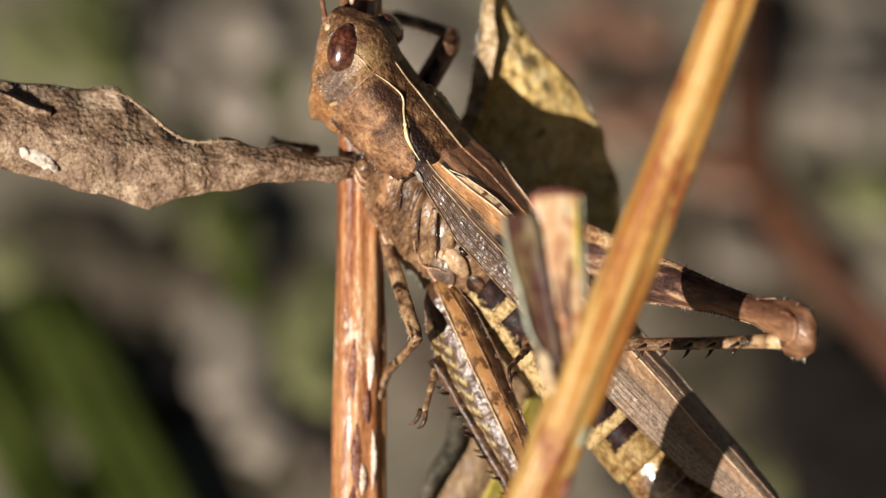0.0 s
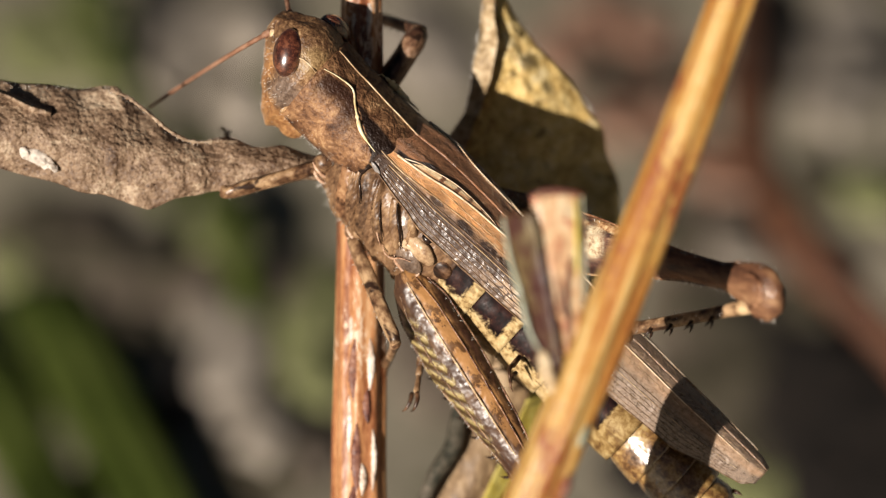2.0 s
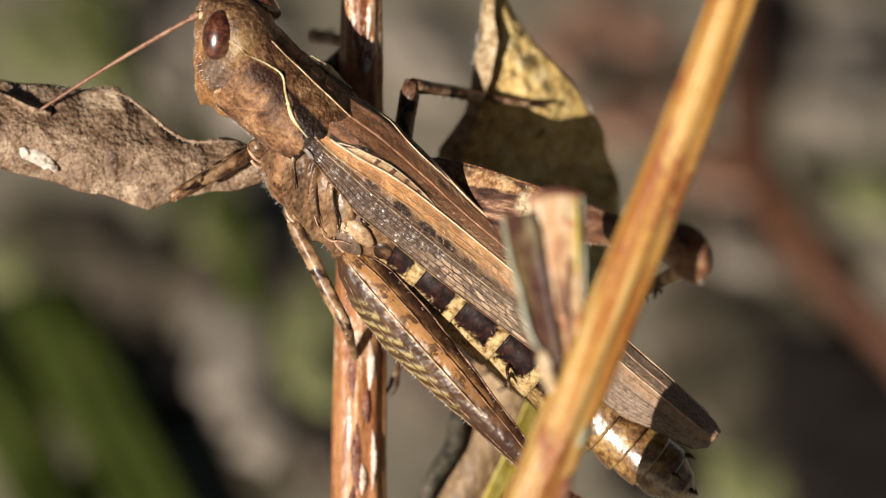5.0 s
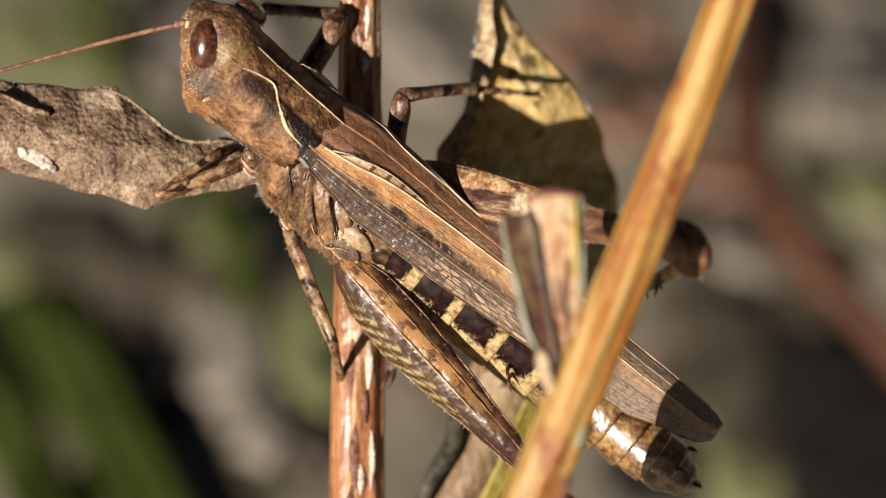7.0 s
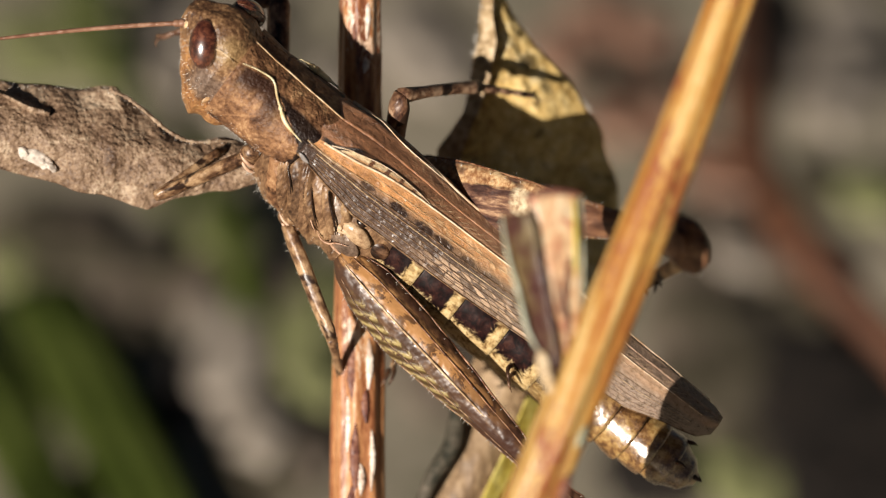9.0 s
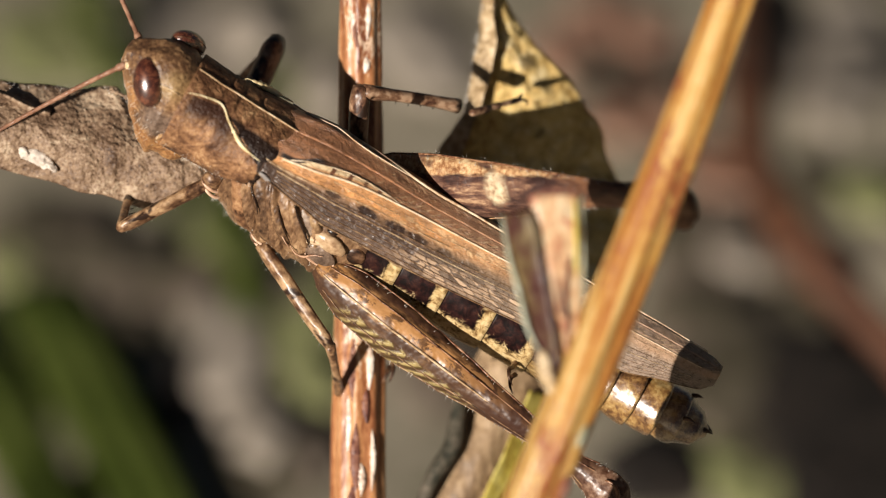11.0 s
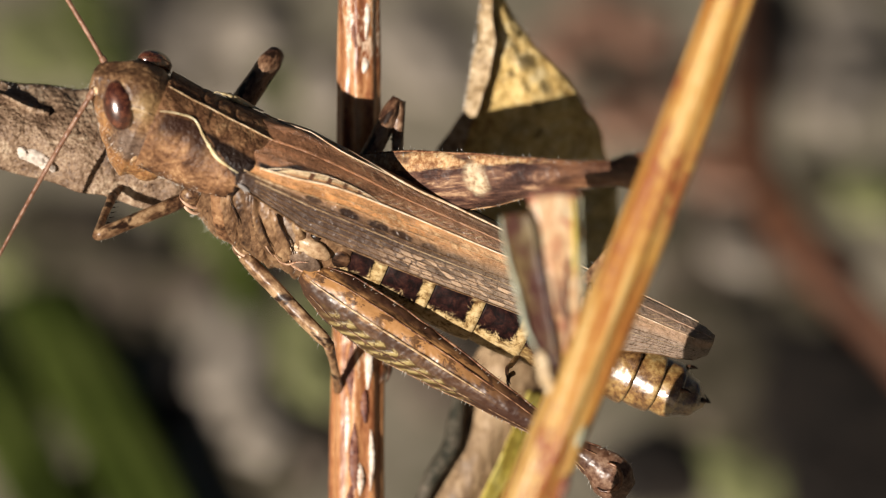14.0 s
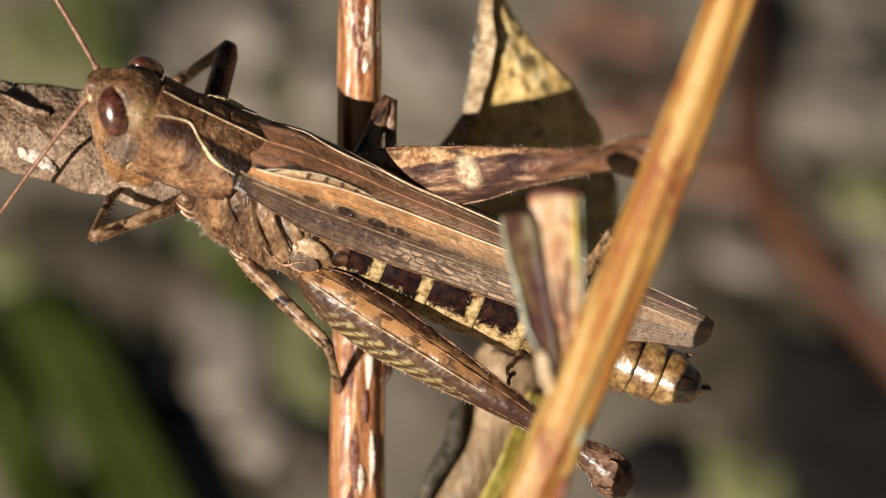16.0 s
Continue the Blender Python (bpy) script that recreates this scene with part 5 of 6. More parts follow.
            rows.append((a + (b - 0.06 - a) * u, zc, w * g, hu * g, hd * g))
        loft(bm, rows, a, b - 0.06, 12, 56, power=2.1, uv=True, lump=0.035, seed=i)
        bent(bm)
        part("abdomen_ring", bm, tergite_mat if i < 4 else last_band if i == 4 else tail_mat, hopper, "cream ring with a black flank patch" if i < 5 else "glossy brown ring")
    bm = bmesh.new()
    loft(bm, BELLY, -14.95, -15.95, 14, 36, power=2.0, lump=0.05)
    bent(bm)
    part("tail_plate", bm, tail_mat, hopper, "brown end plate")
    for s in (1, -1):
        for name, root, tip, r in (("cercus", (-15.0, 0.55 * s, -2.9), (-15.35, 0.58 * s, -2.80), 0.08), ("valve", (-15.5, 0.16 * s, -3.45), (-16.12, 0.13 * s, -3.45 + 0.10 * s), 0.12)):
            bm = bmesh.new()
            tube(bm, smooth_line([root, (Vector(root) + Vector(tip)) / 2 + Vector((0, 0, 0.04)), tip], 8), [r, r, r * 0.95, r * 0.9, r * 0.75, r * 0.5, r * 0.3, 0.01], 10)
            bent(bm)
            part(name, bm, dark_cuticle, hopper)
    bm = bmesh.new()
    rnd = random.Random(18)
    for _ in range(110):
        x = rnd.uniform(0.6, 4.2)
        zc, w, hu, hd = curve_row(SADDLE, x)
        a = rnd.uniform(0.2, 1.3)
        bristle(bm, sweep_back(Vector((x, w * math.cos(a) ** 0.8, zc - hd * math.sin(a) ** 0.8))), (rnd.uniform(-0.2, 0.8), math.cos(a), -math.sin(a)), rnd.uniform(0.04, 0.10), 0.005)
    part("saddle_hair", bm, hair, hopper, "fine whitish hairs")
    # hairs under the thorax
    bm = bmesh.new()
    rnd = random.Random(8)
    for _ in range(760):
        x = rnd.uniform(-2.6, 3.4)
        zc, w, hu, hd = curve_row(THORAX if x < 1.9 else SADDLE, x)
        a = max(0.55, rnd.gauss(1.0, 0.45))
        bristle(bm, (x, w * math.cos(a) * 0.97, zc - hd * math.sin(a) * 0.97), (rnd.uniform(-0.5, 0.6), math.cos(a), -math.sin(a)), rnd.uniform(0.12, 0.44) * min(1.0, a), 0.012)
    part("thorax_hair", bm, hair, hopper, "fine whitish hairs")


build_body()

WING = [(1.0, 0.84, 0.02, 1.45, -0.35, 1.72, -0.70), (-0.6, 0.94, 0.16, 1.46, -0.42, 1.80, -1.05), (-1.6, 0.84, 0.12, 1.45, -0.50, 1.86, -1.32), (-4.7, 0.60, -0.13, 1.40, -0.60, 1.76, -1.45), (-9.0, 0.48, -0.30, 1.16, -0.75, 1.44, -1.60),
        (-12.4, 0.45, -0.50, 0.88, -0.95, 1.10, -1.74), (-14.2, 0.40, -0.60, 0.66, -0.96, 0.80, -1.42), (-14.95, 0.36, -0.64, 0.54, -0.95, 0.62, -1.36), (-15.35, 0.22, -0.72, 0.30, -0.92, 0.34, -1.16)]


def wing_point(s, u, v, out=0.0):
    x = 1.0 - 16.35 * u
    ys, zs, ym, zm, yl, zl = curve_row(WING, x)
    pts = [Vector((-0.05, zs + 0.07)), Vector((ys * 0.55, zs + 0.055)), Vector((ys, zs)), Vector((ym, zm)), Vector((yl, zl))]
    ext = [pts[0] * 2 - pts[1]] + pts + [pts[-1] * 2 - pts[-2]]
    w = v / 0.33 * 2 if v < 0.33 else 2 + (v - 0.33) / 0.67 * 2
    k = min(int(w), 3)
    f = w - k
    a, b, c, d = ext[k:k + 4]
    p = 0.5 * (2 * b + (c - a) * f + (2 * a - 5 * b + 4 * c - d) * f * f + (3 * b - a - 3 * c + d) * f ** 3)
    n = Vector((p.x, p.y + 1.5)).normalized() * out
    return Vector((x, s * (p.x + n.x), p.y + n.y - 0.006 * s))


def build_wing(s):
    bm = bmesh.new()
    layer = bm.loops.layers.uv.verify()
    nu, nv = 140, 34
    grid = []
    for i in range(nu + 1):
        row = []
        for j in range(nv + 1):
            u, v = i / nu, j / nv
            p = wing_point(s, u, v)
            wave = 0.02 * noise.noise(p * 1.2)
            row.append(bm.verts.new(wing_point(s, u, v, wave)))
        grid.append(row)
    for i in range(nu):
        for j in range(nv):
            f = bm.faces.new((grid[i][j], grid[i + 1][j], grid[i + 1][j + 1], grid[i][j + 1]))
            for loop, (du, dv) in zip(f.loops, ((0, 0), (1, 0), (1, 1), (0, 1))):
                loop[layer].uv = ((i + du) / nu, (j + dv) / nv)
    wing = part("forewing", bm, wing_mat, hopper, "folded brown veined forewing with an ochre band")
    solid = wing.modifiers.new("thickness", "SOLIDIFY")
    solid.thickness, solid.offset = 0.03 * MM, -1.0
    veins = [(line_vein, 0.036, [(0.03, 0.49), (0.10, 0.44), (0.16, 0.38), (0.22, 0.343), (0.28, 0.333), (0.6, 0.335), (0.96, 0.34)]),
             (line_vein, 0.020, [(0.045, 0.46), (0.07, 0.385), (0.10, 0.325), (0.14, 0.275), (0.19, 0.247), (0.235, 0.268), (0.262, 0.305), (0.28, 0.333)]),
             (pale_vein, 0.020, [(0.0, 0.60), (0.05, 0.62), (0.10, 0.60), (0.15, 0.56), (0.22, 0.535), (0.40, 0.52)]),
             (pale_vein, 0.010, [(0.14, 0.46), (0.5, 0.45), (0.9, 0.44)]), (vein_mat, 0.016, [(0.04, 0.66), (0.3, 0.63), (0.93, 0.60)]),
             (pale_vein, 0.020, [(0.03, 0.69), (0.4, 0.675), (0.95, 0.68)])]
    veins += [(vein_mat, r, [(0.03, v0), (0.5, v0 + 0.01), (0.95, v0 + 0.01)]) for v0, r in ((0.73, 0.014), (0.79, 0.016), (0.86, 0.016), (0.92, 0.014))]
    veins.append((vein_mat, 0.03, [(0.0, 0.985), (0.5, 0.985), (0.99, 0.985)]))
    for mat, r, way in veins:
        r = r * 1.7 if s < 0 and mat is line_vein else r
        bm = bmesh.new()
        line = [wing_point(s, p.x, p.y + 0.004 * math.sin(k * 0.35), 0.008 + r * 0.3) for k, p in enumerate(smooth_line([(u, v, 0) for u, v in way], 51))]
        tube(bm, line, [r * (1.15 - 0.75 * k / 50) for k in range(51)], 6)
        part("vein", bm, mat, wing, "pale raised vein" if mat in (pale_vein, line_vein) else "")
    bm = bmesh.new()
    ball(bm, wing_point(s, 0.015, 0.96, 0.03), (0.26, 0.05, 0.09), Euler((0, radians(-20), 0)).to_matrix(), 14, 10)
    part("shoulder_scale", bm, grey_scale, wing, "whitish scale at the wing root")
    return wing


build_wing(1)
build_wing(-1)


def make_head_mat():
    m, t, bsdf = shader("face cuticle")
    v = mm_coords(t)
    sep = node(t, "SeparateXYZ")
    t.links.new(v, sep.inputs[0])
    big, small = grain(t, v, 1.2, 5, 0.65, 0.4), grain(t, v, 7.0, 5, 0.75)
    mix = calc(t, "MULTIPLY_ADD", small, 0.55, calc(t, "MULTIPLY", big, 0.53))
    col = ramp(t, calc(t, "MULTIPLY_ADD", mix, 2.0, -0.54), [(0.24, (0.022, 0.010, 0.006)), (0.43, (0.088, 0.044, 0.022)), (0.60, (0.19, 0.105, 0.05)), (0.82, (0.42, 0.27, 0.14))])
    grey = calc(t, "MULTIPLY", span(t, sep.outputs[0], 1.5, 0.9), calc(t, "MULTIPLY", span(t, sep.outputs[2], 0.65, 0.1), span(t, sep.outputs[2], -1.1, -0.3)))
    col = blend(t, col, ramp(t, small, [(0.35, (0.08, 0.052, 0.038)), (0.6, (0.20, 0.145, 0.11))]), calc(t, "MULTIPLY", grey, 0.85))
    face = calc(t, "MAXIMUM", calc(t, "MULTIPLY", span(t, sep.outputs[0], 1.3, 1.6), span(t, sep.outputs[2], 0.5, 0.1)), span(t, sep.outputs[2], -0.6, -0.95))
    col = blend(t, col, ramp(t, small, [(0.35, (0.24, 0.09, 0.03)), (0.6, (0.52, 0.27, 0.10))]), calc(t, "MULTIPLY", face, 0.55))
    # a pale ochre field behind the upper end of each eye
    gap = calc(t, "SUBTRACT", calc(t, "ABSOLUTE", sep.outputs[1]), 0.85)
    dx, dz = calc(t, "SUBTRACT", sep.outputs[0], 0.62), calc(t, "SUBTRACT", sep.outputs[2], 1.15)
    r2 = calc(t, "ADD", calc(t, "MULTIPLY", gap, gap), calc(t, "MULTIPLY_ADD", dx, dx, calc(t, "MULTIPLY", dz, dz)))
    field = span(t, calc(t, "MULTIPLY_ADD", calc(t, "SUBTRACT", big, 0.5), 0.7, r2), 0.40, 0.08)
    col = blend(t, col, ramp(t, small, [(0.35, (0.15, 0.09, 0.036)), (0.6, (0.36, 0.245, 0.11))]), calc(t, "MULTIPLY", field, 0.75))
    finish(t, bsdf, col, 0.40, calc(t, "MULTIPLY_ADD", grain(t, v, 2.6, 2, 0.6), 1.0, grain(t, v, 6.5, 2.2, 0.6)), 0.05, 1.0, small, 0.38)
    return m


face_mat = make_head_mat()
NECK = Vector((4.0, 0, -1.0))


def slanted(place, tall, s):
    """A pose whose z runs along tall and whose y looks to side s."""
    out = Vector((0, s, 0))
    out = (out - tall * out.dot(tall)).normalized()
    m = Matrix((out.cross(tall), out, tall)).transposed().to_4x4()
    m.translation = place
    return m


def build_head():
    """The head turns on the neck; its parts lie in the head's own space."""
    bm = bmesh.new()
    rings = loft(bm, HEAD, 6.64, 3.5, 46, 60, power=2.25, lump=0.06, seed=2)
    for v in bm.verts:
        # brow ridges and the groove down the face
        side = abs(v.co.y)
        if v.co.x > 4.6:
            v.co.x += 0.06 * math.exp(-((side - 0.30) / 0.09) ** 2) - 0.07 * math.exp(-(side / 0.14) ** 2)
        if v.co.z < -0.7:
            v.co.y += math.copysign(0.07 * math.exp(-((v.co.x - 4.75 - 0.25 * v.co.z * 0.3) / 0.10) ** 2) * -1, v.co.y)
        v.co -= NECK
    head = part("head", bm, face_mat, hopper, "brown head with a sloping face")
    for s in (1, -1):
        bm = bmesh.new()
        ball(bm, (0, 0, 0), (0.50, 0.42, 0.80), None, 36, 26)
        eye = part("eye", bm, eye_red, head, "glossy dark red-brown compound eye")
        tall = Vector((0.517, -0.566 * s, 0.639)).normalized()
        eye.matrix_basis = metres(slanted(Vector((5.46, 0.96, -0.10) if s > 0 else (4.90, -1.15, 0.20)) - NECK, tall, s))
        bm = bmesh.new()
        ring = [(0.50 * math.cos(a), 0.0, 0.80 * math.sin(a)) for a in (2 * math.pi * k / 28 for k in range(29))]
        tube(bm, ring, 0.014, 8, cap=False)
        rim = part("eye_rim", bm, dark_cuticle, head)
        rim.matrix_basis = eye.matrix_basis.copy()
        bm = bmesh.new()
        ball(bm, Vector((6.24, s * 0.45, -0.30)) - NECK, (0.17, 0.16, 0.17), None, 14, 10)
        part("antenna_socket", bm, pale_cuticle, head)
        bm = bmesh.new()
        tube(bm, [Vector((x, s * y, z)) - NECK for x, y, z in ((5.10, 1.10, 0.12), (4.92, 1.06, 0.20), (4.72, 1.05, 0.20), (4.5, 1.06, 0.18), (4.28, 1.10, 0.14))], [0.016, 0.028, 0.03, 0.026, 0.012], 8)
        part("cheek_ridge", bm, pale_vein, head, "thin pale ridge behind the eye")
        bm = bmesh.new()
        ball(bm, Vector((4.40, s * 1.24, -1.70)) - NECK, (0.16, 0.14, 0.46), Euler((0, radians(-14), 0)).to_matrix(), 16, 12)
        part("cheek_lobe", bm, pale_cuticle, head, "ochre lobe at the rear of the cheek")
        bm = bmesh.new()
        ball(bm, Vector((3.9, s * 0.74, -2.30)) - NECK, (0.58, 0.44, 0.62), None, 24, 16)
        for v in bm.verts:
            v.co += v.co.normalized() * noise.noise(v.co * 3) * 0.06
        part("jaw", bm, face_mat, head, "brown jaw under the cheek")
    bm = bmesh.new()
    rnd = random.Random(3)
    for _ in range(240):
        x = rnd.uniform(4.2, 6.6)
        zc, w, hu, hd = curve_row(HEAD, x)
        a = rnd.uniform(-0.2, 1.6)
        bristle(bm, Vector((x, w * math.cos(a), zc - hd * math.sin(a))) - NECK, (rnd.uniform(0.2, 1), math.cos(a), -math.sin(a)), rnd.uniform(0.05, 0.14), 0.009)
    part("face_hair", bm, hair, head, "fine whitish hairs")
    return head


head = build_head()


def build_antenna():
    bm = bmesh.new()
    pts, radii = [], []
    for i in range(23):
        x0 = 0.18 * i if i < 2 else 0.36 + 0.29 * (i - 2)
        long = 0.18 if i < 2 else 0.29
        r = (0.13 if i < 2 else 0.085) * (1 - 0.4 * (i / 23) ** 2)
        for k, g in ((0.02, 0.88), (0.18, 1.0), (0.8, 1.0), (0.96, 0.90)):
            x = x0 + long * k
            pts.append((x, 0, 0.020 * x ** 1.6))
            radii.append(r * g)
    tube(bm, pts, radii, 10)
    return part("antenna", bm, feeler_mat, hopper, "slender ringed brown antenna")


ANTENNA_LONG = 6.4


def hind_femur(s, mat):
    bm = bmesh.new()
    rows = [(0, 0.05, 0.24, 0.34, 0.36), (0.5, 0.0, 0.40, 0.62, 0.66), (1.4, 0.0, 0.52, 0.86, 0.98), (3.0, 0.0, 0.56, 0.88, 1.10), (5.0, 0.0, 0.48, 0.74, 0.90), (7.0, 0.0, 0.37, 0.54, 0.58),
            (8.8, 0.0, 0.29, 0.38, 0.38), (9.9, 0.0, 0.28, 0.36, 0.36), (10.7, 0.0, 0.39, 0.58, 0.58), (11.2, -0.08, 0.47, 0.74, 0.82), (11.65, -0.12, 0.44, 0.68, 0.80), (12.05, -0.16, 0.20, 0.34, 0.42)]
    loft(bm, rows, 0, 12.05, 80, 40, power=1.75, lump=0.05)
    stretch = 1.06 if s > 0 else 1.14
    tall = 1.0 if s > 0 else 1.2
    bmesh.ops.scale(bm, vec=(stretch, 1, tall), verts=bm.verts)
    fem = part("hind_femur", bm, mat, hopper, "thick tapering hind thigh with herringbone pattern")
    for z, w, r, m in ((1, 0, 0.045, knee_mat), (-1, 0, 0.045, leg_cuticle), (0.62, 1, 0.03, knee_mat), (0.05, 1, 0.045, pale_vein), (-0.62, 1, 0.03, leg_cuticle)):
        bm = bmesh.new()
        line = []
        for k in range(40):
            x = 0.35 + (6.4 if m is pale_vein else 10.2) * k / 39
            zc, hw, hu, hd = curve_row(rows, x)
            x *= stretch
            if w == 0:
                line.append((x, 0, (zc + (hu if z > 0 else -hd)) * tall))
            else:
                q = abs(z) * (1 if z > 0 else 1.0)
                line.append((x, -s * hw * (1 - q ** 1.75) ** (1 / 1.75) * 1.02, (zc + z * (hu if z > 0 else hd)) * tall))
        tube(bm, line, [r * (0.6 + 0.4 * math.sin(math.pi * k / 39)) for k in range(40)], 6)
        part("ridge", bm, m, fem)
    bm = bmesh.new()
    for side in (1, -1):
        line = [(11.2 * stretch + 0.48 * math.cos(a), side * 0.43, -0.08 + 0.50 * math.sin(a)) for a in (radians(-100 + 220 * k / 16) for k in range(17))]
        tube(bm, line, [0.02 + 0.07 * math.sin(math.pi * k / 16) for k in range(17)], 8)
    part("knee_crescent", bm, knee_mat, fem, "raised brown crescent on the knee")
    bm = bmesh.new()
    rnd = random.Random(12)
    for _ in range(260):
        x = rnd.uniform(0.6, 11.8)
        zc, hw, hu, hd = curve_row(rows, x)
        up = rnd.random() < 0.45
        bristle(bm, (x * stretch, rnd.uniform(-0.5, 0.5) * hw, (zc + (hu if up else -hd) * 0.93) * tall), (rnd.uniform(0, 0.7), rnd.uniform(-0.4, 0.4), 1 if up else -1), rnd.uniform(0.08, 0.22), 0.011)
    part("femur_hair", bm, hair, fem, "short whitish hairs")
    return fem


def hind_tibia(mat):
    bm = bmesh.new()
    n = 40
    tube(bm, [(10.0 * k / (n - 1), 0, 0.10 * math.sin(math.pi * k / (n - 1))) for k in range(n)], [0.30 if k < 2 else (0.27 - 0.06 * min(1, (k - 2) / 6) + (0.07 * max(0, k - 35) / 5)) for k in range(n)], 14)
    tib = part("hind_tibia", bm, mat, hopper, "brown hind shin with spines")
    bm = bmesh.new()
    tube(bm, [(0.55, 0, 0.02), (0.8, 0, 0.03), (1.1, 0, 0.04), (1.3, 0, 0.05)], [0.235, 0.262, 0.258, 0.225], 14)
    part("pale_ring", bm, pale_cuticle, tib, "pale ring below the knee")
    for k in range(9):
        for side in (1, -1):
            bm = bmesh.new()
            x = 2.2 + 0.82 * k + (0.2 if side > 0 else 0)
            tube(bm, [(x, side * 0.12, 0.20), (x + 0.10, side * 0.22, 0.36), (x + 0.24, side * 0.28, 0.50)], [0.075, 0.05, 0.006], 7)
            part("spine", bm, spine_black, tib)
    bm = bmesh.new()
    rnd = random.Random(5)
    for _ in range(60):
        a = rnd.uniform(0, 6.28)
        bristle(bm, (rnd.uniform(0.5, 9.5), 0.18 * math.cos(a), 0.18 * math.sin(a) + 0.05), (0.4, math.cos(a), math.sin(a)), rnd.uniform(0.1, 0.25), 0.010)
    part("tibia_hair", bm, hair, tib)
    return tib


def slim_femur(long, name, mat, fat=1.0):
    bm = bmesh.new()
    rows = [(0, 0, 0.20 * fat, 0.24 * fat, 0.24 * fat), (long * 0.25, 0, 0.24 * fat, 0.30 * fat, 0.30 * fat), (long * 0.7, 0, 0.22 * fat, 0.27 * fat, 0.27 * fat), (long * 0.92, 0, 0.22 * fat, 0.28 * fat, 0.27 * fat), (long * 1.02, 0, 0.15 * fat, 0.18 * fat, 0.18 * fat)]
    loft(bm, rows, 0, long * 1.02, 20, 16, power=1.8, lump=0.02)
    fem = part(name, bm, mat, hopper, "slim mottled brown thigh")
    bm = bmesh.new()
    rnd = random.Random(6)
    for _ in range(90):
        bristle(bm, (rnd.uniform(0.3, long), rnd.uniform(-0.1, 0.1), -0.24), (rnd.uniform(-0.3, 0.5), rnd.uniform(-0.5, 0.5), -1), rnd.uniform(0.08, 0.24), 0.009)
    part("leg_hair", bm, hair, fem)
    return fem


def slim_tibia(long, name, mat, fat=1.0):
    bm = bmesh.new()
    n = 14
    tube(bm, [(long * k / (n - 1), 0, 0.05 * math.sin(math.pi * k / (n - 1))) for k in range(n)], [(0.19 - 0.05 * min(1, k / 4) + 0.03 * max(0, k - 10) / 3) * fat for k in range(n)], 12)
    tib = part(name, bm, mat, hopper, "thin brown shin")
    for k in range(5):
        bm = bmesh.new()
        x = long * (0.35 + 0.13 * k)
        bristle(bm, (x, 0.05, -0.12), (0.4, 0.2, -1), 0.22, 0.03)
        part("spine", bm, spine_black, tib)
    return tib


def tarsus(long, mat, hook=1.0):
    bm = bmesh.new()
    for a, b, r in ((0, 0.36, 0.13), (0.34, 0.56, 0.11), (0.54, 0.92, 0.09)):
        tube(bm, [(long * a, 0, 0), (long * (a + 0.04), 0, 0), (long * (b - 0.05), 0, -0.02), (long * b, 0, 0)], [r * 0.75, r, r * 1.1, r * 0.7], 10)
    ob = part("tarsus", bm, mat, hopper, "jointed foot")
    for s in (1, -1):
        bm = bmesh.new()
        x0, z0, side, r0 = (long * 0.9, 0.0, 0.12 * s, 1.0) if hook == 1.0 else (long * 0.9 - (0.10 if s < 0 else 0), -0.32 if s < 0 else 0.0, 0.05 * s, 1.6)
        tube(bm, smooth_line([(x0, side * 0.3, z0), (x0 + 0.16 * hook, side, z0 + 0.03), (x0 + 0.27 * hook, side * 1.4, z0 - 0.09 * hook), (x0 + 0.26 * hook, side * 1.6, z0 - 0.24 * hook)], 10), [r * r0 for r in (0.055, 0.052, 0.05, 0.046, 0.042, 0.037, 0.03, 0.022, 0.013, 0.004)], 8)
        part("claw", bm, dark_cuticle, ob)
    return ob


# legs: joint on the body, lengths of thigh, shin and foot, then which way each leans (1 towards the lens)
LEGS = {
    "left_fore": ((2.2, 1.0, -2.75), 3.3, 2.7, 1.5, (1, -1, -1)),
    "left_mid": ((-0.15, 1.38, -3.9), 4.0, 3.1, 1.9, (1, -1, -1)),
    "left_hind": ((-2.1, 1.78, -3.18), 12.2, 9.8, 1.9, (1, -1, 1)),
    "right_fore": ((2.2, -1.05, -2.75), 4.2, 2.9, 1.5, (-1, -1, -1)),
    "right_mid": ((-2.6, -1.0, -3.4), 4.6, 3.5, 2.6, (1, -1, -1)),
    "right_hind": ((-2.25, -2.5, -2.95), 13.1, 9.8, 1.9, (1, -1, 1)),
}
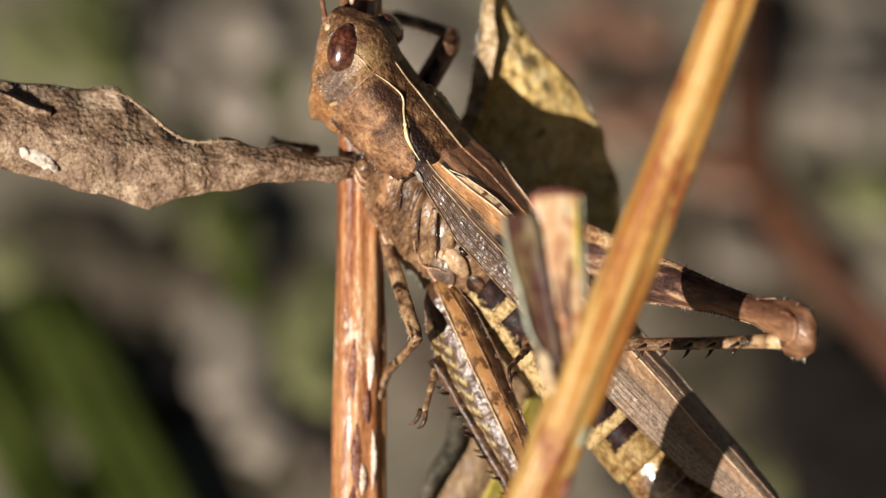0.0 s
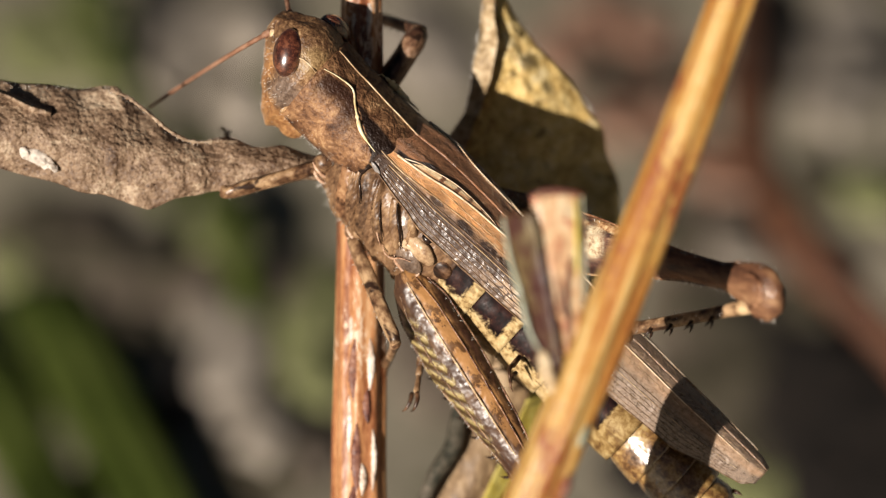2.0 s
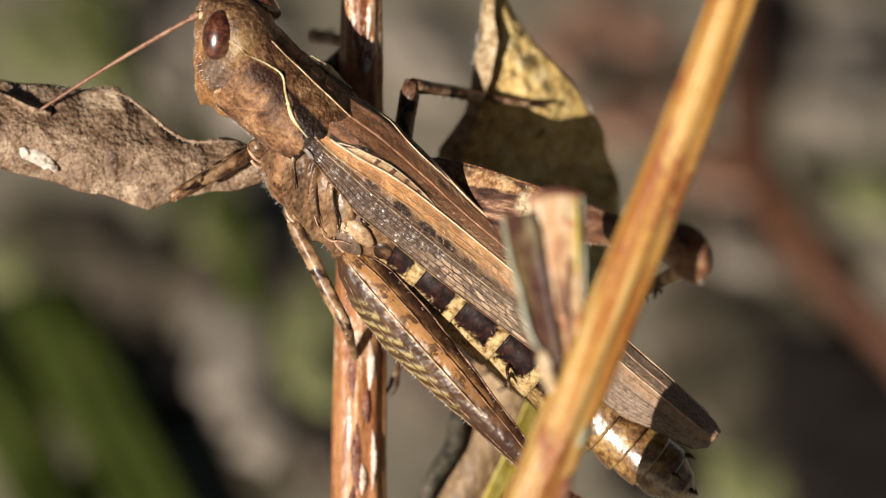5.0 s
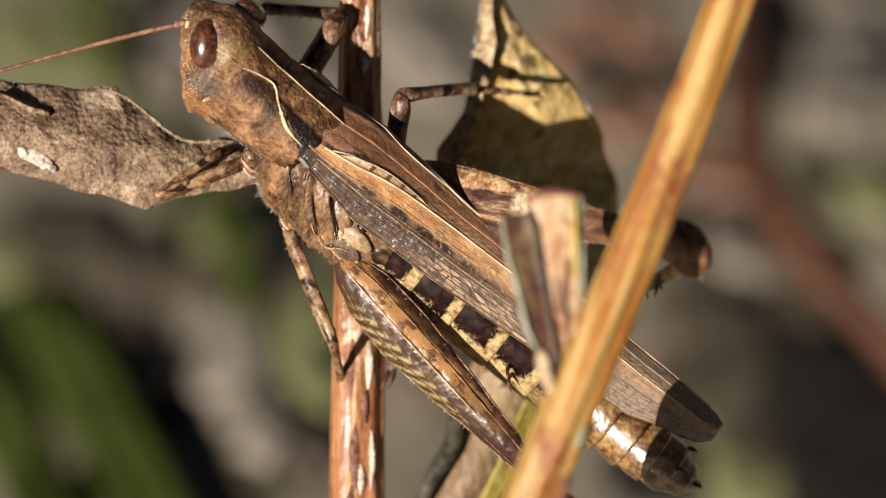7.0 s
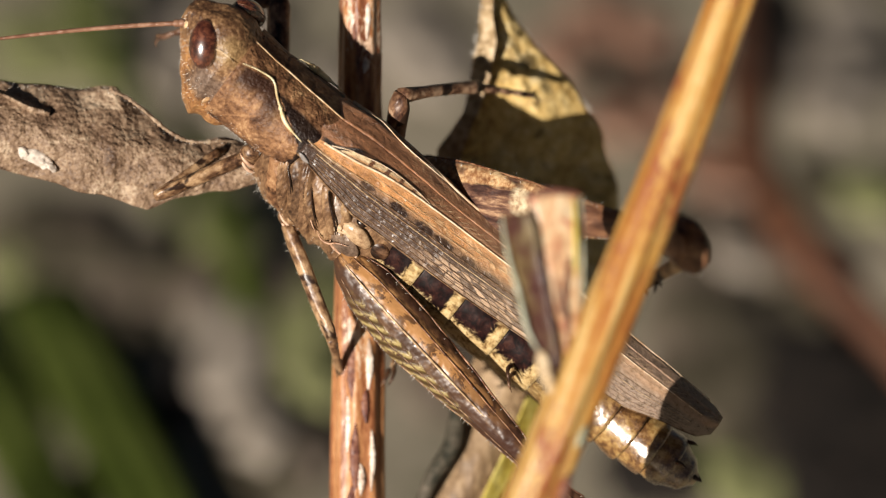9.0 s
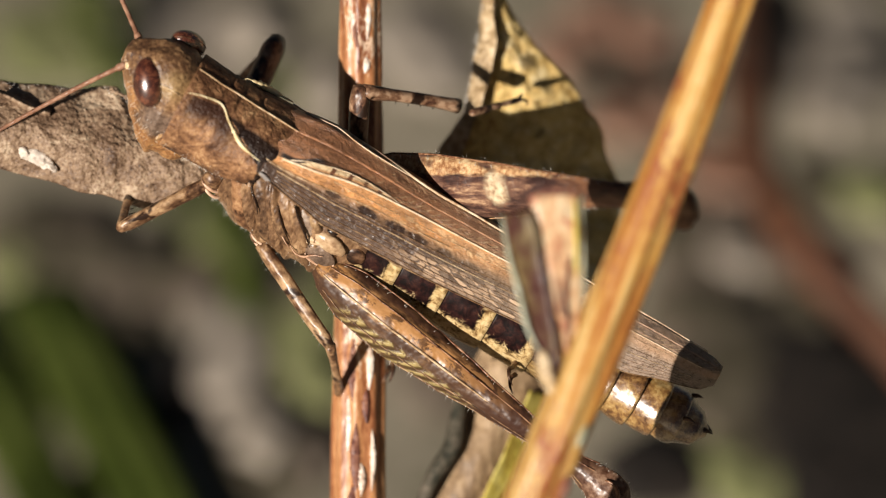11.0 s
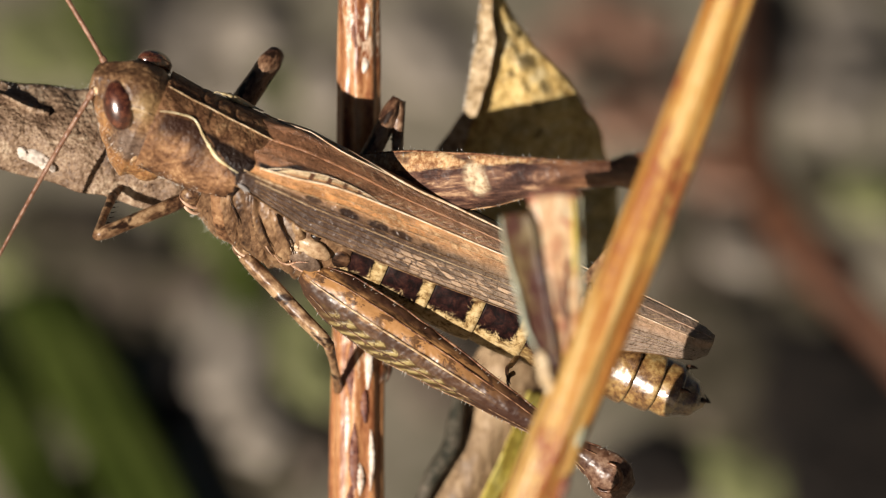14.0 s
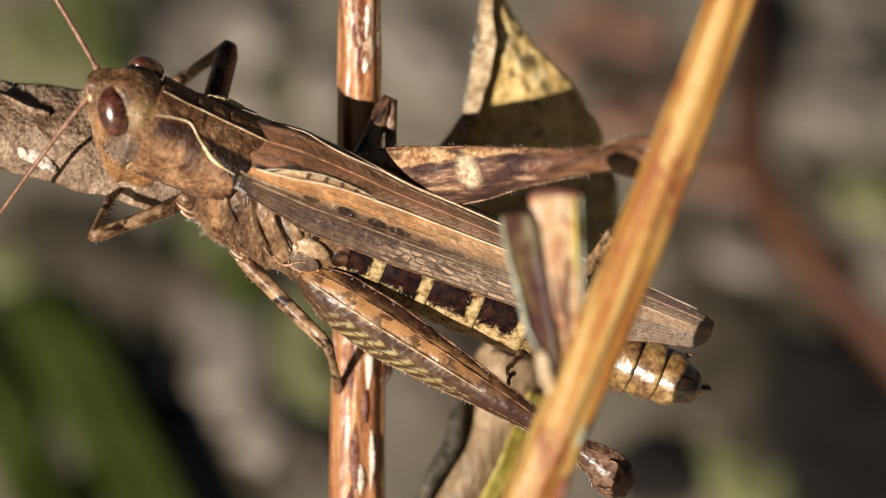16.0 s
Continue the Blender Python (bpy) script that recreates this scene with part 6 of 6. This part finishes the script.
# seconds, then knee, ankle and claw on the plan
STEPS = {
    "left_fore": [(0, 452, 312, 560, 264, 478, 248), (1.0, 452, 312, 560, 264, 478, 248), (1.5, 415, 335, 430, 268, 415, 232), (2, 393, 345, 405, 270, 402, 230), (2.5, 370, 350, 410, 285, 420, 250), (3.5, 322, 346, 440, 276, 470, 262), (4, 318, 346, 434, 272, 462, 260),
                  (7, 280, 350, 394, 268, 425, 255), (9, 274, 350, 390, 268, 420, 255), (11.5, 182, 420, 204, 350, 237, 312), (13, 182, 416, 206, 346, 234, 312), (16, 168, 420, 198, 352, 225, 326)],
    "left_mid": [(0, 738, 600, 688, 655, 655, 750), (1, 738, 600, 688, 655, 655, 750), (1.5, 712, 600, 690, 640, 657, 750), (2, 700, 606, 682, 645, 660, 750), (3.5, 648, 585, 662, 660, 657, 758), (4, 632, 580, 650, 660, 655, 745),
                 (7, 592, 606, 608, 680, 622, 718), (9, 592, 606, 608, 680, 622, 718), (11.5, 588, 608, 604, 690, 622, 718), (16, 584, 612, 602, 690, 624, 718)],
    "left_hind": [(0, 1056, 1109, 772, 640, 750, 738), (1, 1056, 1109, 772, 640, 750, 738), (1.5, 1062, 1060, 752, 622, 740, 710), (2, 1066, 1040, 748, 618, 736, 704), (3.5, 1078, 965, 726, 600, 712, 687), (4, 1070, 965, 722, 598, 708, 682),
                  (7, 1062, 962, 712, 585, 697, 662), (9, 1068, 955, 712, 585, 697, 657), (11.5, 1110, 872, 705, 580, 692, 650), (13, 1122, 862, 705, 580, 692, 650), (16, 1118, 852, 705, 580, 692, 650)],
    "right_fore": [(0, 812, 48, 700, 32, 660, 18), (1, 812, 48, 700, 32, 660, 18), (1.5, 778, 38, 670, 32, 630, 15), (2, 756, 40, 655, 30, 620, 10), (2.5, 719, 72, 680, 33, 640, 10), (3, 668, 77, 655, 50, 640, 100), (3.5, 628, 68, 612, 80, 600, 120), (4, 622, 66, 612, 78, 600, 120),
                   (6.5, 637, 88, 492, 11, 440, 5), (7, 608, 26, 470, 16, 420, 10), (7.5, 638, 86, 494, 9, 440, 5), (8, 636, 20, 470, 8, 430, 0), (8.5, 590, 28, 450, -10, 420, -20), (9, 497, -4, 345, 48, 282, 68),
                   (11.5, 492, 96, 430, 180, 400, 230), (15, 492, 96, 425, 175, 400, 225), (15.5, 440, 90, 350, 150, 320, 190), (16, 408, 84, 312, 150, 290, 190)],
    "right_mid": [(0, 1005, 640, 1000, 480, 1010, 400), (1.0, 1005, 640, 1000, 480, 1010, 400), (1.5, 985, 598, 975, 440, 1000, 375), (2.0, 962, 592, 958, 425, 985, 352), (2.25, 988, 362, 1010, 300, 1050, 255), (2.5, 812, 220, 960, 228, 1105, 245), (3.0, 790, 235, 950, 222, 1103, 253), (3.5, 790, 205, 940, 210, 1103, 256), (4.0, 752, 136, 866, 186, 996, 221),
                  (6.5, 715, 170, 846, 158, 966, 166), (7.5, 715, 170, 847, 156, 960, 170), (9, 712, 170, 847, 154, 955, 170), (11.5, 638, 152, 814, 216, 905, 180), (12.0, 716, 177, 706, 390, 690, 500), (14, 710, 175, 700, 390, 690, 500), (16, 694, 173, 692, 385, 690, 500)],
    "right_hind": [(0, 1418, 578, 940, 608, 902, 652), (1, 1418, 578, 940, 608, 902, 652), (1.5, 1375, 532, 940, 608, 902, 652), (2, 1358, 510, 940, 608, 902, 652), (2.5, 1332, 487, 940, 608, 902, 652), (3, 1306, 470, 940, 608, 902, 652), (3.5, 1264, 444, 940, 608, 902, 652), (4, 1238, 444, 940, 608, 902, 652),
                   (7, 1228, 434, 940, 608, 902, 652), (9, 1226, 426, 940, 608, 902, 652), (11.5, 1192, 338, 940, 608, 902, 652), (13, 1188, 318, 940, 608, 902, 652), (14.5, 1168, 298, 940, 608, 902, 652), (16, 1158, 276, 940, 608, 902, 652)],
}
FEELERS = {
    "left": (Vector((6.36, 0.45, -0.32)), [(0, 520, -260), (1, 520, -260), (1.5, 303, 180), (2, 257, 171), (2.5, 246, 121), (3, 182, 143), (3.5, 55, 158), (4, 81, 185), (6.5, 9, 130), (7, -20, 110), (7.5, -25, 93), (8, -20, 112), (8.5, -25, 83), (9, -30, 50), (11.5, -8, 328), (12, 30, 446), (13, 8, 458), (14, -20, 450), (16, -42, 408)]),
    "right": (Vector((6.26, -0.52, -0.12)), [(0, 640, -280), (1, 640, -280), (2, 480, -150), (2.5, 321, 31), (3, 430, -180), (3.5, 450, -290), (7, 400, -300), (9, 390, -300), (11.5, 60, -200), (12.5, 30, -208), (16, 0, -205)]),
}
# how far the head moves on the neck, in plan units, by seconds
NODS = [(0, 5, -10), (1, 5, -10), (2, 2, 3), (3.5, 6, 6), (4, 9, 2), (6.5, -4, -18), (7, 0, -14), (7.5, -1, -20), (8, -4, -9), (8.5, -13, -12), (9, 1, -6), (11.5, 0, 0), (16, 0, 2)]


def reach(start, a, b, long, lean):
    """The end of a limb of that length from start that shows at (a, b)."""
    end = on(a, b, start.z)
    for _ in range(4):
        flat = Vector((end.x - start.x, end.y - start.y))
        deep = math.sqrt(max(long * long - flat.length_squared, 0.0)) * lean
        end = on(a, b, start.z + deep)
    return start + (end - start).normalized() * long


def bone(start, end, up):
    """A pose at start whose x runs to end and whose z lies towards up."""
    x = (end - start).normalized()
    z = (up - x * up.dot(x)).normalized()
    y = z.cross(x)
    m = Matrix((x, y, z)).transposed().to_4x4()
    m.translation = start
    return m


LEG_PIECES = {}
for leg, (joint, lf, lt, lw, leans) in LEGS.items():
    side, kind = leg.split("_")
    s = 1 if side == "left" else -1
    if kind == "hind":
        LEG_PIECES[leg] = (hind_femur(s, femur_mat if s > 0 else far_femur), hind_tibia(dark_cuticle if s > 0 else leg_cuticle), tarsus(lw, leg_cuticle, 1.9))
    else:
        # Far-side legs take the copy darkened for the body's shade.
        shade = leg_cuticle if s > 0 else shaded_leg
        LEG_PIECES[leg] = (slim_femur(lf, kind + "_femur", shade, 1.0 if s > 0 else (1.8 if kind == "fore" else 1.45)), slim_tibia(lt, kind + "_tibia", shade, 1.0 if s > 0 else 1.45), tarsus(lw, shade))
FEELER_PARTS = {side: build_antenna() for side in FEELERS}


def motions():
    """Body, head, feelers and legs through the clip."""
    rows = CLIMB + SWING
    walk(hopper, [(r[0], VIEW @ metres(stance(r))) for r in rows])
    poses = {leg: ([], [], []) for leg in LEGS}
    heads, feelers = [], {side: [] for side in FEELERS}
    for r in rows:
        t, body = r[0], stance(r)
        back = body.inverted()
        nod = between(NODS, t)
        shift = back.to_3x3() @ Vector((nod[0] / 55, -nod[1] / 55, 0))
        heads.append((t, metres(Matrix.Translation(NECK + shift))))
        for side, (root, keys) in FEELERS.items():
            start = body @ (root + shift)
            end = reach(start, *between(keys, t), ANTENNA_LONG, -1)
            feelers[side].append((t, metres(back @ bone(start, end, Vector((0.3, -1, 0))))))
        for leg, (joint, lf, lt, lw, leans) in LEGS.items():
            ka, kb, aa, ab, ca, cb = between(STEPS[leg], t)
            hip = body @ Vector(joint)
            knee = reach(hip, ka, kb, lf, leans[0])
            bend = knee + Vector((0.10, -0.42, 0)) if leg == "right_hind" else knee
            ankle = reach(bend, aa, ab, lt, leans[1])
            claw = reach(ankle, ca, cb, lw, leans[2])
            up = body.to_3x3() @ Vector((0, 0, 1))
            if "hind" in leg:
                tip = up - body.to_3x3() @ Vector((0, 0.47, 0)) if "left" in leg else up
                turns = (tip, (hip - knee) * -1, up if "left" in leg else Vector((-0.2, 1, 0)))
            else:
                turns = (up, (knee - hip), up)
            for k, (p, q, u) in enumerate(((hip, knee, turns[0]), (bend, ankle, turns[1]), (ankle, claw, turns[2]))):
                poses[leg][k].append((t, metres(back @ bone(p, q, u))))
    walk(head, heads)
    for side in FEELERS:
        walk(FEELER_PARTS[side], feelers[side])
    for leg in LEGS:
        for k in range(3):
            walk(LEG_PIECES[leg][k], poses[leg][k])


motions()
